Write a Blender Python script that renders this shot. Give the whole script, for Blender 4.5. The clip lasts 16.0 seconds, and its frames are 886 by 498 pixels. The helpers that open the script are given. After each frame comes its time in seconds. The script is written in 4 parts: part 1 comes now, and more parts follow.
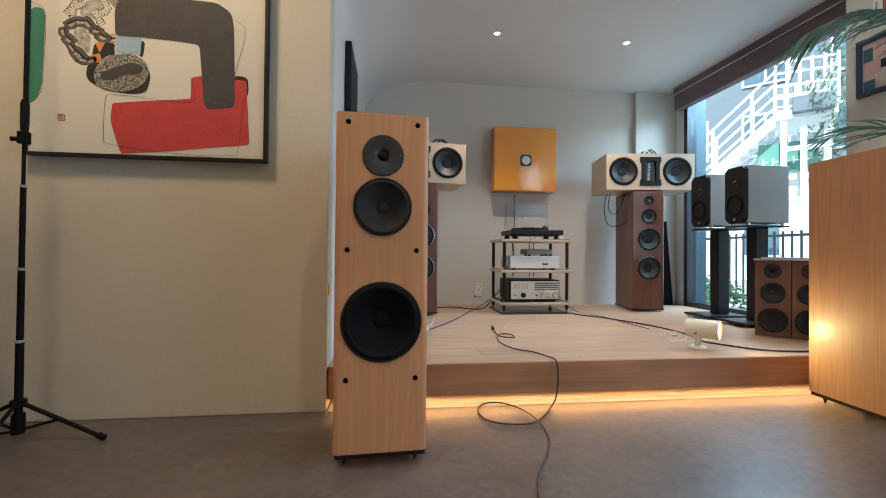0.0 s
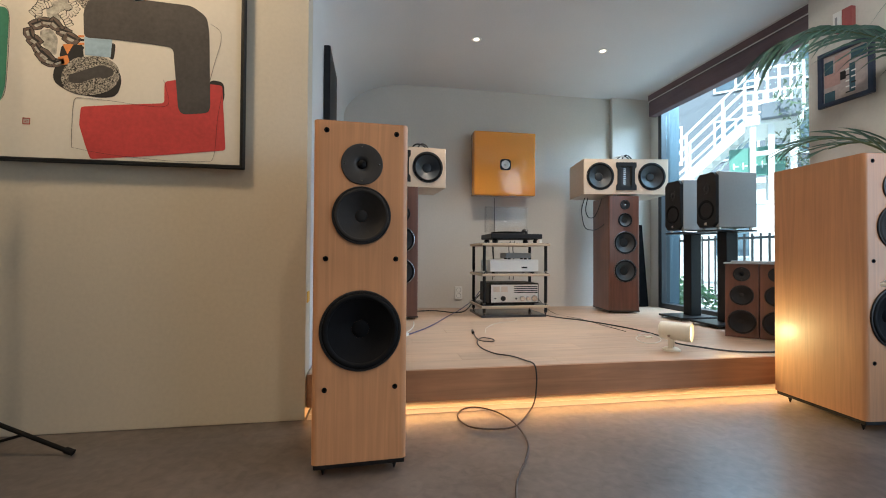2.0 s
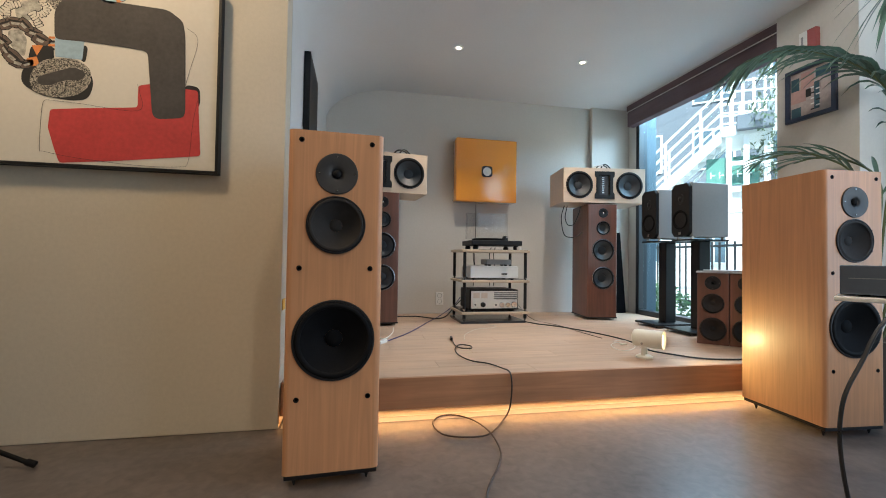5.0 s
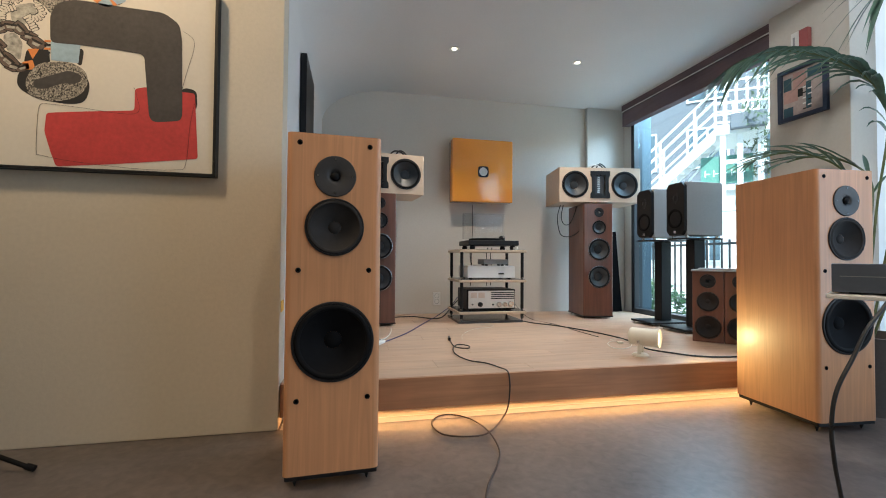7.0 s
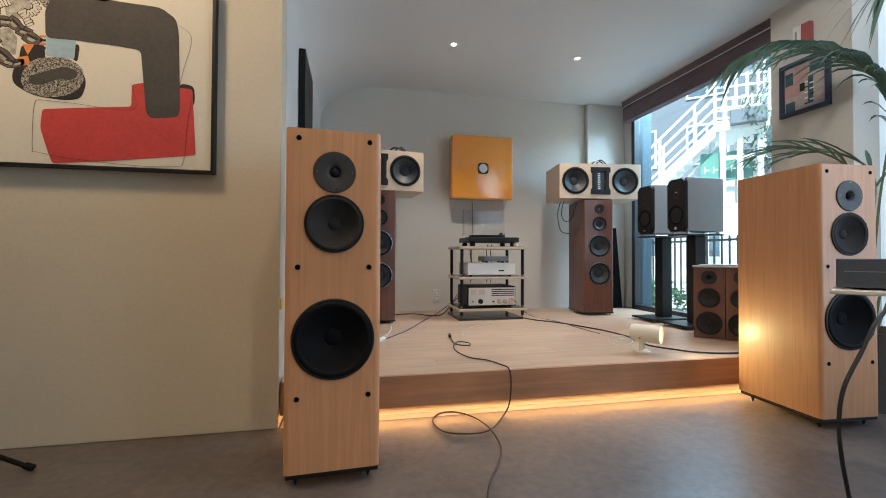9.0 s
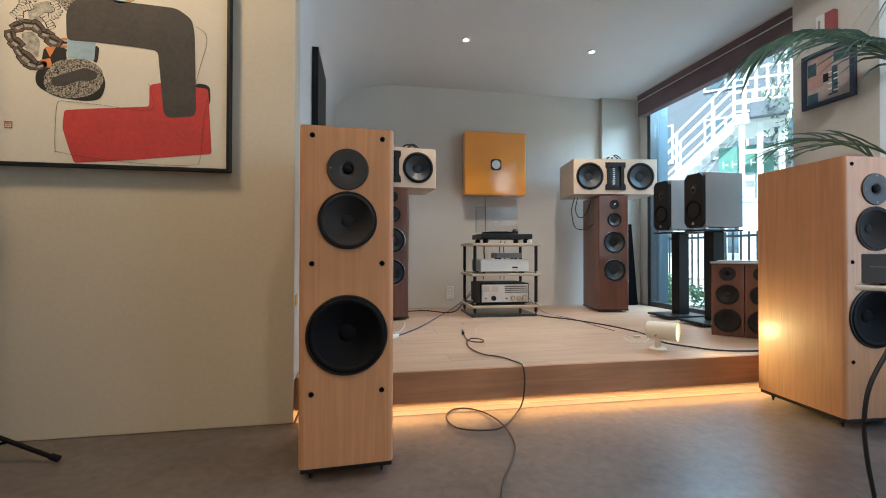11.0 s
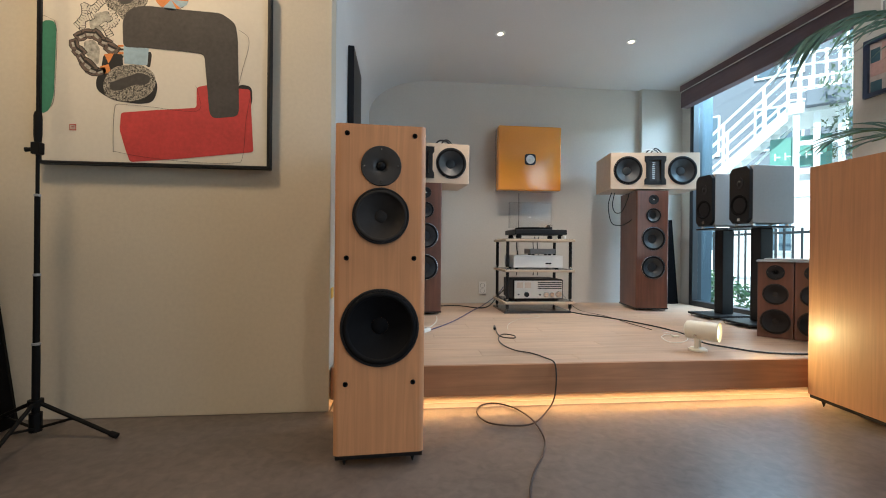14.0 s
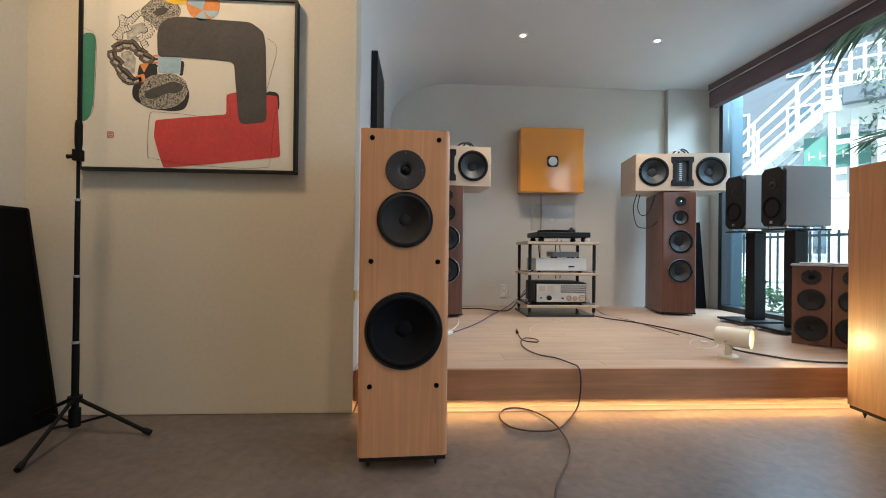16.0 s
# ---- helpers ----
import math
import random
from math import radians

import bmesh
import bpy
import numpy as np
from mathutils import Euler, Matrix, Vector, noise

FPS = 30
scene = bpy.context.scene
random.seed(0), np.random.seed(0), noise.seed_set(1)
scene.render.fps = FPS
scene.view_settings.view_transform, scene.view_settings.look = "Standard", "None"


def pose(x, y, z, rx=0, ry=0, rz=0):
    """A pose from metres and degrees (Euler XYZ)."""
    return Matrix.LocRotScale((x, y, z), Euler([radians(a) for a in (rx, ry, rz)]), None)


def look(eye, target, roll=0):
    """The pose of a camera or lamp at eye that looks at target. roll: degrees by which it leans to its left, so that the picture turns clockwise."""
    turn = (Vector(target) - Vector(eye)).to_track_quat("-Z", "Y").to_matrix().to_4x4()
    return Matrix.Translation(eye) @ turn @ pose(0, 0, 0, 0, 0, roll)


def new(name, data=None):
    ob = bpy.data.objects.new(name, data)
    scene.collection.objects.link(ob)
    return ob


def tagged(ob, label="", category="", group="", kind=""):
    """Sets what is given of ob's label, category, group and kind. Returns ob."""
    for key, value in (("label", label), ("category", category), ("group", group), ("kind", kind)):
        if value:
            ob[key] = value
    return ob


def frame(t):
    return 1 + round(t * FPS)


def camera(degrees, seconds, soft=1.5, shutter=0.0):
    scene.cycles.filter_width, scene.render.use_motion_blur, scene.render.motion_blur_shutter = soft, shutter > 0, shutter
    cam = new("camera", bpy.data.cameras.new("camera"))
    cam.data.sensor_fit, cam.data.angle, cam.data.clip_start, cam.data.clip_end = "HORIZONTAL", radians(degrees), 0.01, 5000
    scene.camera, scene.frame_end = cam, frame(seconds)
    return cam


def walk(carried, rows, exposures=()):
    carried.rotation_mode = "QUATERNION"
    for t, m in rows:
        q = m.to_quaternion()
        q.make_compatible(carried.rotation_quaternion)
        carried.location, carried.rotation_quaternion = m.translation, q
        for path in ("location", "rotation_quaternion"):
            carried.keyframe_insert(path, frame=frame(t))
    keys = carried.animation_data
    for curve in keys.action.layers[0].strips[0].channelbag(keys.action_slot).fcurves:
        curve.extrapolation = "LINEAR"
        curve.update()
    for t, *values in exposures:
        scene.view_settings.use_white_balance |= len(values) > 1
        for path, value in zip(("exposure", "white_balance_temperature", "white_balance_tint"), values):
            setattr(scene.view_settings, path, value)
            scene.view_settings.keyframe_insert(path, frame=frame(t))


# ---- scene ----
cam = camera(92.5, 16.0, soft=1.0)
PATH = [
    (0, (-0.0625, 0.1527, 0.6880), (0.1813, 2.1376, 0.7135), 0.52),
    (0.5, (-0.0654, 0.1608, 0.6942), (0.1951, 2.1437, 0.7115), 0.41),
    (1, (-0.0625, 0.1611, 0.7023), (0.2284, 2.1398, 0.7194), -0.12),
    (1.5, (-0.0594, 0.1507, 0.7066), (0.2579, 2.1253, 0.7315), 0.28),
    (2, (-0.0569, 0.1426, 0.7118), (0.2744, 2.1148, 0.7432), 0.34),
    (2.5, (-0.0484, 0.1380, 0.7185), (0.2960, 2.1078, 0.7583), 0.01),
    (3, (-0.0417, 0.1342, 0.7242), (0.3131, 2.1017, 0.7768), 0.08),
    (3.5, (-0.0313, 0.1297, 0.7297), (0.3350, 2.0950, 0.7852), -0.05),
    (4, (-0.0246, 0.1278, 0.7315), (0.3555, 2.0906, 0.7845), 0.26),
    (6.5, (-0.0306, 0.1141, 0.7391), (0.3878, 2.0694, 0.7845), 0.95),
    (7, (-0.0332, 0.1129, 0.7392), (0.3851, 2.0681, 0.7862), 0.44),
    (7.5, (-0.0322, 0.1158, 0.7378), (0.3888, 2.0704, 0.7851), 0.21),
    (8, (-0.0327, 0.1203, 0.7388), (0.3918, 2.0742, 0.7826), 0.19),
    (10.5, (-0.0377, 0.1292, 0.7317), (0.3470, 2.0917, 0.7552), 0.17),
    (11, (-0.0340, 0.1286, 0.7333), (0.3269, 2.0957, 0.7542), 0.10),
    (11.5, (-0.0314, 0.1284, 0.7355), (0.3077, 2.0994, 0.7561), 0.34),
    (12, (-0.0295, 0.1208, 0.7328), (0.2835, 2.0961, 0.7533), 0.62),
    (12.5, (-0.0333, 0.1169, 0.7326), (0.2563, 2.0958, 0.7425), 1.49),
    (13, (-0.0350, 0.1141, 0.7329), (0.2359, 2.0957, 0.7327), 1.49),
    (13.5, (-0.0336, 0.1139, 0.7294), (0.2063, 2.0995, 0.7274), 0.97),
    (14, (-0.0276, 0.1139, 0.7338), (0.1766, 2.1034, 0.7317), 0.52),
    (14.5, (-0.0198, 0.1140, 0.7358), (0.1372, 2.1079, 0.7346), 0.08),
    (15, (-0.0249, 0.1163, 0.7347), (0.1075, 2.1119, 0.7318), 0.14),
    (15.5, (-0.0335, 0.1153, 0.7358), (0.0844, 2.1118, 0.7365), 0.29),
    (16, (-0.0401, 0.1143, 0.7388), (0.0695, 2.1113, 0.7454), 0.64),
]
walk(cam, [(t, look(eye, target, roll)) for t, eye, target, roll in PATH], [(0, 1.10), (16, 1.10)])

# ---- world, lights ----
world = bpy.data.worlds.new("world")
scene.world = world
world.use_nodes = True
_n, _l = world.node_tree.nodes, world.node_tree.links
_sky = _n.new("ShaderNodeTexSky")
_sky.sky_type, _sky.sun_disc = "NISHITA", False
_sky.sun_elevation, _sky.sun_rotation = radians(49), radians(220)
_l.new(_sky.outputs[0], _n["Background"].inputs[0])
_n["Background"].inputs[1].default_value = 0.15


def lamp(name, kind, m, energy, colour, **more):
    d = bpy.data.lights.new(name, kind)
    d.energy, d.color = energy, colour
    if kind == "SUN":
        d.angle = radians(0.6)
    if kind == "AREA":
        d.shape, d.size, d.size_y = "RECTANGLE", more["size"], more["size_y"]
        d.spread = radians(more.get("spread", 180))
    if kind in ("SPOT", "POINT"):
        d.shadow_soft_size = more.get("soft", 0.03)
    if kind == "SPOT":
        d.spot_size, d.spot_blend = radians(more.get("cone", 80)), more.get("blend", 0.6)
    ob = new(name, d)
    ob.matrix_world = m
    return ob


SUN_WAY = Vector((0.42, 0.50, -0.76))
lamp("sun", "SUN", look((0, -4, 9), Vector((0, -4, 9)) + SUN_WAY), 5.0, (1.0, 0.95, 0.88))
# daylight in the window openings
lamp("window_daylight", "AREA", look((3.50, 3.35, 2.80), (1.5, 3.2, 0.4)), 122, (0.52, 0.77, 1.0), size=1.7, size_y=1.3)
lamp("front_window_daylight", "AREA", look((2.85, -0.1, 1.3), (0, 0.6, 0.7)), 11.5, (0.44, 0.71, 1.0), size=2.0, size_y=1.9, spread=150)
# recessed ceiling spots above the platform
CEIL = 2.40
SPOTS = [(0.735, 3.335), (1.80, 3.333)]
for sx, sy in SPOTS:
    lamp("recessed_spot_light", "SPOT", look((sx, sy, CEIL - 0.03), (sx, sy, 0)), 31, (1.0, 0.88, 0.74), cone=100, blend=0.8)
# warm ceiling spots of the front room
for sx, sy, e in ((0.3, 0.2, 20), (1.5, 0.75, 24), (-0.6, -1.6, 58), (1.4, -2.0, 22)):
    lamp("front_room_spot_light", "SPOT", look((sx, sy, 2.62), (sx, sy + 0.25, 0)), e, (1.0, 0.84, 0.65), cone=120, blend=0.9)
# fill lamp without a fitting, added to lift the pier beside the window
lamp("pier_fill_light", "SPOT", look((1.45, 1.0, 2.62), (2.72, 2.2, 1.5)), 24, (1.0, 0.96, 0.90), cone=70, blend=0.9, soft=0.1)
lamp("picture_spot_light", "SPOT", look((-1.25, 1.20, 2.62), (-0.65, 2.05, 0.90)), 40, (1.0, 0.745, 0.47), cone=125, blend=0.9, soft=0.16)
# warm strip under the platform edge
lamp("strip_light", "AREA", look((1.19, 2.130, 0.0455), (1.19, 2.131, 0.0)), 1.0, (1.0, 0.56, 0.21), size=3.0, size_y=0.012)
lamp("strip_light_front", "AREA", look((1.19, 2.094, 0.0455), (1.19, 2.000, 0.015)), 1.25, (1.0, 0.48, 0.17), size=3.0, size_y=0.006)
# spot lamp on the platform
lamp("lamp_beam", "SPOT", look((1.664, 2.196, 0.300), (1.664 + 0.80, 2.196 - 0.60, 0.34)), 4.8, (1.0, 0.88, 0.42), cone=112, blend=0.9, soft=0.04)


# ---- materials ----
def mat(name, base, rough=0.5, metal=0.0, grain=None, spread=0.10, bump=0.0, bscale=200.0, coat=0.0, emit=None, power=0.0, spec=0.5, per=0.0, big=3.0, sharp=0.45, warp=0.6, rvar=0.0):
    """A surface with large blotches and fine grain. grain: stretch of the fine pattern (x, y, z)."""
    m = bpy.data.materials.new(name)
    m.use_nodes = True
    nt = m.node_tree
    b = nt.nodes["Principled BSDF"]
    b.inputs["Roughness"].default_value, b.inputs["Metallic"].default_value = rough, metal
    b.inputs["Coat Weight"].default_value = coat
    b.inputs["Coat Roughness"].default_value = 0.12
    b.inputs["Specular IOR Level"].default_value = spec
    tc = nt.nodes.new("ShaderNodeTexCoord")
    mp = nt.nodes.new("ShaderNodeMapping")
    mp.inputs["Scale"].default_value = grain or (60, 60, 60)
    nt.links.new(tc.outputs["Object"], mp.inputs["Vector"])
    fine = nt.nodes.new("ShaderNodeTexNoise")
    fine.inputs["Scale"].default_value, fine.inputs["Detail"].default_value = 1.0, 5.0
    fine.inputs["Distortion"].default_value = warp if grain else 0.0
    nt.links.new(mp.outputs[0], fine.inputs["Vector"])
    large = nt.nodes.new("ShaderNodeTexNoise")
    large.inputs["Scale"].default_value, large.inputs["Detail"].default_value = big, 5.0
    nt.links.new(tc.outputs["Object"], large.inputs["Vector"])
    add = nt.nodes.new("ShaderNodeMath")
    add.operation = "ADD"
    nt.links.new(fine.outputs[0], add.inputs[0])
    nt.links.new(large.outputs[0], add.inputs[1])
    last = add.outputs[0]
    if per:
        oi = nt.nodes.new("ShaderNodeObjectInfo")
        mu = nt.nodes.new("ShaderNodeMath")
        mu.operation = "MULTIPLY_ADD"
        mu.inputs[1].default_value, mu.inputs[2].default_value = per, -per / 2
        nt.links.new(oi.outputs["Random"], mu.inputs[0])
        a2 = nt.nodes.new("ShaderNodeMath")
        a2.operation = "ADD"
        nt.links.new(last, a2.inputs[0])
        nt.links.new(mu.outputs[0], a2.inputs[1])
        last = a2.outputs[0]
    rng = nt.nodes.new("ShaderNodeMapRange")
    rng.inputs["From Min"].default_value, rng.inputs["From Max"].default_value = 1 - sharp, 1 + sharp
    nt.links.new(last, rng.inputs["Value"])
    ramp = nt.nodes.new("ShaderNodeMix")
    ramp.data_type = "RGBA"
    c = Vector(base)
    lo, hi = c * (1 - spread), c * (1 + spread)
    ramp.inputs[6].default_value, ramp.inputs[7].default_value = (*lo, 1), (*[min(v, 1) for v in hi], 1)
    nt.links.new(rng.outputs[0], ramp.inputs[0])
    nt.links.new(ramp.outputs[2], b.inputs["Base Color"])
    if rvar:
        rr = nt.nodes.new("ShaderNodeMapRange")
        rr.inputs["From Min"].default_value, rr.inputs["From Max"].default_value = 0.15, 0.85
        rr.inputs["To Min"].default_value, rr.inputs["To Max"].default_value = rough - rvar, rough + rvar
        nt.links.new(large.outputs[0], rr.inputs["Value"])
        nt.links.new(rr.outputs[0], b.inputs["Roughness"])
    if bump:
        bn = nt.nodes.new("ShaderNodeTexNoise")
        bn.inputs["Scale"].default_value, bn.inputs["Detail"].default_value = bscale, 4.0
        nt.links.new(tc.outputs["Object"], bn.inputs["Vector"])
        bp = nt.nodes.new("ShaderNodeBump")
        bp.inputs["Strength"].default_value, bp.inputs["Distance"].default_value = bump, 0.002
        nt.links.new(bn.outputs[0], bp.inputs["Height"])
        nt.links.new(bp.outputs[0], b.inputs["Normal"])
    if emit:
        b.inputs["Emission Color"].default_value = (*emit, 1)
        b.inputs["Emission Strength"].default_value = power
    return m


def glass(name, tint=(1, 1, 1), rough=0.0, mix=0.98, gloss=0.04):
    m = bpy.data.materials.new(name)
    m.use_nodes = True
    nt = m.node_tree
    nt.nodes.clear()
    out = nt.nodes.new("ShaderNodeOutputMaterial")
    tr, gl, mx = (nt.nodes.new("ShaderNode" + k) for k in ("BsdfTransparent", "BsdfGlossy", "MixShader"))
    tr.inputs[0].default_value = (*[c * mix for c in tint], 1)
    gl.inputs["Roughness"].default_value = rough
    mx.inputs[0].default_value = gloss
    nt.links.new(tr.outputs[0], mx.inputs[1])
    nt.links.new(gl.outputs[0], mx.inputs[2])
    nt.links.new(mx.outputs[0], out.inputs[0])
    return m


M_WALL = mat("cream_plaster", (0.595, 0.53, 0.422), 0.85, spread=0.07, bump=0.25, bscale=120, big=1.5)
M_WALLG = mat("grey_plaster", (0.62, 0.592, 0.545), 0.85, spread=0.05, bump=0.25, bscale=120, big=1.5)
M_CEIL = mat("white_ceiling_paint", (0.66, 0.66, 0.66), 0.9, spread=0.03, bump=0.15, bscale=90)
M_CONC = mat("polished_concrete", (0.116, 0.097, 0.088), 0.40, grain=(26, 26, 26), spread=0.42, bump=0.16, bscale=60, big=2.6, coat=0.08, sharp=0.40, rvar=0.10)
M_PLANK = mat("light_oak_plank", (0.48, 0.328, 0.228), 0.38, grain=(2.2, 40, 40), spread=0.17, bump=0.08, bscale=90, per=0.30, sharp=0.35)
M_FASCIA = mat("brown_oak_fascia", (0.42, 0.205, 0.105), 0.42, grain=(2.5, 40, 40), spread=0.32, bump=0.1, per=0.4)
M_CHERRY = mat("cherry_veneer", (0.545, 0.262, 0.126), 0.42, grain=(30, 30, 1.2), spread=0.21, sharp=0.36, warp=2.4, bump=0.05, coat=0.08, big=2.0)
M_MAPLE = mat("pale_maple_veneer", (0.575, 0.445, 0.335), 0.42, grain=(2, 30, 30), spread=0.10, coat=0.1)
M_WALNUT = mat("walnut_veneer", (0.128, 0.052, 0.034), 0.32, grain=(34, 34, 2.0), spread=0.45, coat=0.3)
M_BLACK = mat("black_paint", (0.010, 0.010, 0.011), 0.45, spread=0.3, spec=0.3)
M_BLACKM = mat("matt_black_fabric", (0.0035, 0.0035, 0.004), 0.95, spread=0.3, bump=0.4, bscale=400, spec=0.08)
M_MIDCONE = mat("dark_grey_soft_cone", (0.026, 0.023, 0.022), 0.7, spread=0.2, bump=0.3, bscale=350, big=14, spec=0.2)
M_STAND = mat("matt_black_stand_paint", (0.005, 0.005, 0.005), 0.6, spread=0.3, spec=0.15)
M_TWEET = mat("soft_grey_metal_flange", (0.030, 0.028, 0.028), 0.5, spread=0.2, spec=0.5)
M_CONE = mat("black_cone_paper", (0.005, 0.005, 0.006), 0.75, spread=0.35, bump=0.4, bscale=350, big=14, spec=0.12)
M_RUBBER = mat("black_rubber", (0.005, 0.005, 0.006), 0.65, spread=0.2, spec=0.15)
M_FLANGE = mat("dark_metal_flange", (0.020, 0.020, 0.022), 0.4, metal=0.2, spread=0.2, spec=0.25)
M_GREYCONE = mat("grey_woven_cone", (0.019, 0.024, 0.031), 0.5, spread=0.3, bump=0.3, bscale=500)
M_RIM = mat("dark_chrome_rim", (0.30, 0.30, 0.31), 0.25, metal=0.9, spread=0.1)
M_CHROME = mat("brushed_steel", (0.62, 0.62, 0.62), 0.25, metal=1.0, spread=0.05)
M_YELLOW = mat("glossy_amber_lacquer", (0.93, 0.355, 0.050), 0.16, spread=0.04, coat=1.0)
M_CREAM = mat("cream_enamel", (0.74, 0.70, 0.60), 0.35, spread=0.04)
M_WHITE = mat("white_enamel", (0.78, 0.78, 0.76), 0.4, spread=0.04)
M_SILVER = mat("silver_faceplate", (0.74, 0.72, 0.68), 0.36, metal=0.15, spread=0.05)
M_ALU = mat("satin_grey_housing", (0.30, 0.31, 0.32), 0.4, spread=0.06)
M_GREYSIDE = mat("light_grey_lacquer", (0.31, 0.295, 0.285), 0.5, spread=0.05)
M_PLY = mat("birch_shelf", (0.55, 0.43, 0.31), 0.45, grain=(3, 40, 40), spread=0.12)
M_SMOKE = mat("dark_shelf_top", (0.05, 0.05, 0.055), 0.2, spread=0.1)
M_BLIND = mat("purple_brown_blind", (0.14, 0.095, 0.105), 0.8, grain=(40, 3, 40), spread=0.25, bump=0.3, bscale=250)
M_RAIL = mat("pale_rail_line", (0.62, 0.60, 0.58), 0.4, spread=0.05)
M_FRAME = mat("black_window_frame", (0.018, 0.020, 0.024), 0.4, spread=0.2)
M_JAMB = mat("blue_grey_jamb", (0.065, 0.085, 0.100), 0.6, spread=0.06)
M_GLASS = glass("window_glass", (0.85, 0.97, 1.0))
M_ACRYL = glass("clear_acrylic", mix=0.94, gloss=0.02)
M_LED = mat("warm_strip", (0.9, 0.8, 0.6), 0.5, emit=(1.0, 0.70, 0.36), power=0.8)
# pale colour that paints the strip's light onto the concrete
M_LITFLOOR = mat("lit_floor_paint", (0.46, 0.40, 0.36), 0.4, spread=0.08)
M_BULB = mat("lit_bulb", (0.9, 0.9, 0.85), 0.5, emit=(1.0, 0.88, 0.68), power=6.0)
M_LENS = mat("lit_lens", (0.9, 0.85, 0.7), 0.4, emit=(1.0, 0.80, 0.42), power=1.8)
M_CABLE = mat("black_cable", (0.012, 0.012, 0.013), 0.5, spread=0.3)
M_BROWNC = mat("brown_cable", (0.028, 0.017, 0.013), 0.5, spread=0.3)
M_BLUEC = mat("blue_cable", (0.075, 0.065, 0.17), 0.5, spread=0.2)
M_WHITEC = mat("white_cable", (0.7, 0.68, 0.64), 0.5)


# ---- mesh helpers ----
def part(name, bm, material, parent=None, label="", smooth=False):
    me = bpy.data.meshes.new(name)
    bmesh.ops.recalc_face_normals(bm, faces=bm.faces[:])
    bm.to_mesh(me)
    bm.free()
    me.materials.append(material)
    if smooth:
        for p in me.polygons:
            p.use_smooth = True
        me.set_sharp_from_angle(angle=radians(38))
    ob = new(name, me)
    if parent:
        ob.parent = parent
    if label:
        ob["label"] = label
    return ob


def thing(name, label, category, m=None, group="", kind=""):
    ob = new(name)
    if m is not None:
        ob.matrix_basis = m
    return tagged(ob, label, category, group, kind)


def box(x0, x1, y0, y1, z0, z1, bevel=0.0, seg=2, bm=None):
    own = bmesh.new()
    bmesh.ops.create_cube(own, size=1.0)
    for v in own.verts:
        v.co = Vector(((x0 + x1) / 2 + v.co.x * (x1 - x0), (y0 + y1) / 2 + v.co.y * (y1 - y0), (z0 + z1) / 2 + v.co.z * (z1 - z0)))
    if bevel:
        bmesh.ops.bevel(own, geom=own.edges[:], offset=bevel, segments=seg, profile=0.5, affect="EDGES")
    return own if bm is None else merge(bm, own)


def merge(bm, other, m=None):
    if m is not None:
        bmesh.ops.transform(other, matrix=m, verts=other.verts)
    me = bpy.data.meshes.new("tmp")
    other.to_mesh(me)
    other.free()
    bm.from_mesh(me)
    bpy.data.meshes.remove(me)
    return bm


def lathe(profile, axis="y", centre=(0, 0, 0), seg=40, bm=None):
    """Turn a profile of (radius, along) about an axis; along grows along +axis."""
    bm = bm or bmesh.new()
    c = Vector(centre)
    rings = []
    for r, h in profile:
        ring = []
        for i in range(seg if r > 1e-6 else 1):
            a = 2 * math.pi * i / seg
            u, w = r * math.cos(a), r * math.sin(a)
            p = {"y": (u, h, w), "z": (u, w, h), "x": (h, u, w)}[axis]
            ring.append(bm.verts.new(c + Vector(p)))
        rings.append(ring)
    for a, b in zip(rings, rings[1:]):
        n = max(len(a), len(b))
        for i in range(n):
            j = (i + 1) % n
            q = [a[i % len(a)], a[j % len(a)], b[j % len(b)], b[i % len(b)]]
            q = list(dict.fromkeys(q))
            if len(q) > 2:
                bm.faces.new(q)
    return bm


def rod(p, q, r, seg=10, r2=None, bm=None):
    p, q = Vector(p), Vector(q)
    own = bmesh.new()
    bmesh.ops.create_cone(own, cap_ends=True, segments=seg, radius1=r, radius2=r if r2 is None else r2, depth=(q - p).length)
    m = Matrix.Translation((p + q) / 2) @ (q - p).to_track_quat("Z", "Y").to_matrix().to_4x4()
    bmesh.ops.transform(own, matrix=m, verts=own.verts)
    return own if bm is None else merge(bm, own)


def smooth_path(pts, n=8):
    pts = [Vector(p) for p in pts]
    out = []
    for i in range(len(pts) - 1):
        p0, p1, p2, p3 = pts[max(i - 1, 0)], pts[i], pts[i + 1], pts[min(i + 2, len(pts) - 1)]
        for k in range(n):
            t = k / n
            out.append(0.5 * (2 * p1 + (p2 - p0) * t + (2 * p0 - 5 * p1 + 4 * p2 - p3) * t * t + (3 * p1 - p0 - 3 * p2 + p3) * t ** 3))
    return out + [pts[-1]]


def tube(pts, r, seg=8, n=8, bm=None):
    bm = bm or bmesh.new()
    path = smooth_path(pts, n)
    rings, up = [], Vector((0, 0, 1))
    for i, p in enumerate(path):
        d = (path[min(i + 1, len(path) - 1)] - path[max(i - 1, 0)]).normalized()
        side = d.cross(up)
        if side.length < 0.05:
            side = d.cross(Vector((1, 0, 0)))
        side.normalize()
        nrm = side.cross(d)
        rings.append([bm.verts.new(p + r * (math.cos(2 * math.pi * k / seg) * side + math.sin(2 * math.pi * k / seg) * nrm)) for k in range(seg)])
    for a, b in zip(rings, rings[1:]):
        for k in range(seg):
            bm.faces.new((a[k], a[(k + 1) % seg], b[(k + 1) % seg], b[k]))
    bm.faces.new(rings[0])
    bm.faces.new(rings[-1])
    return bm


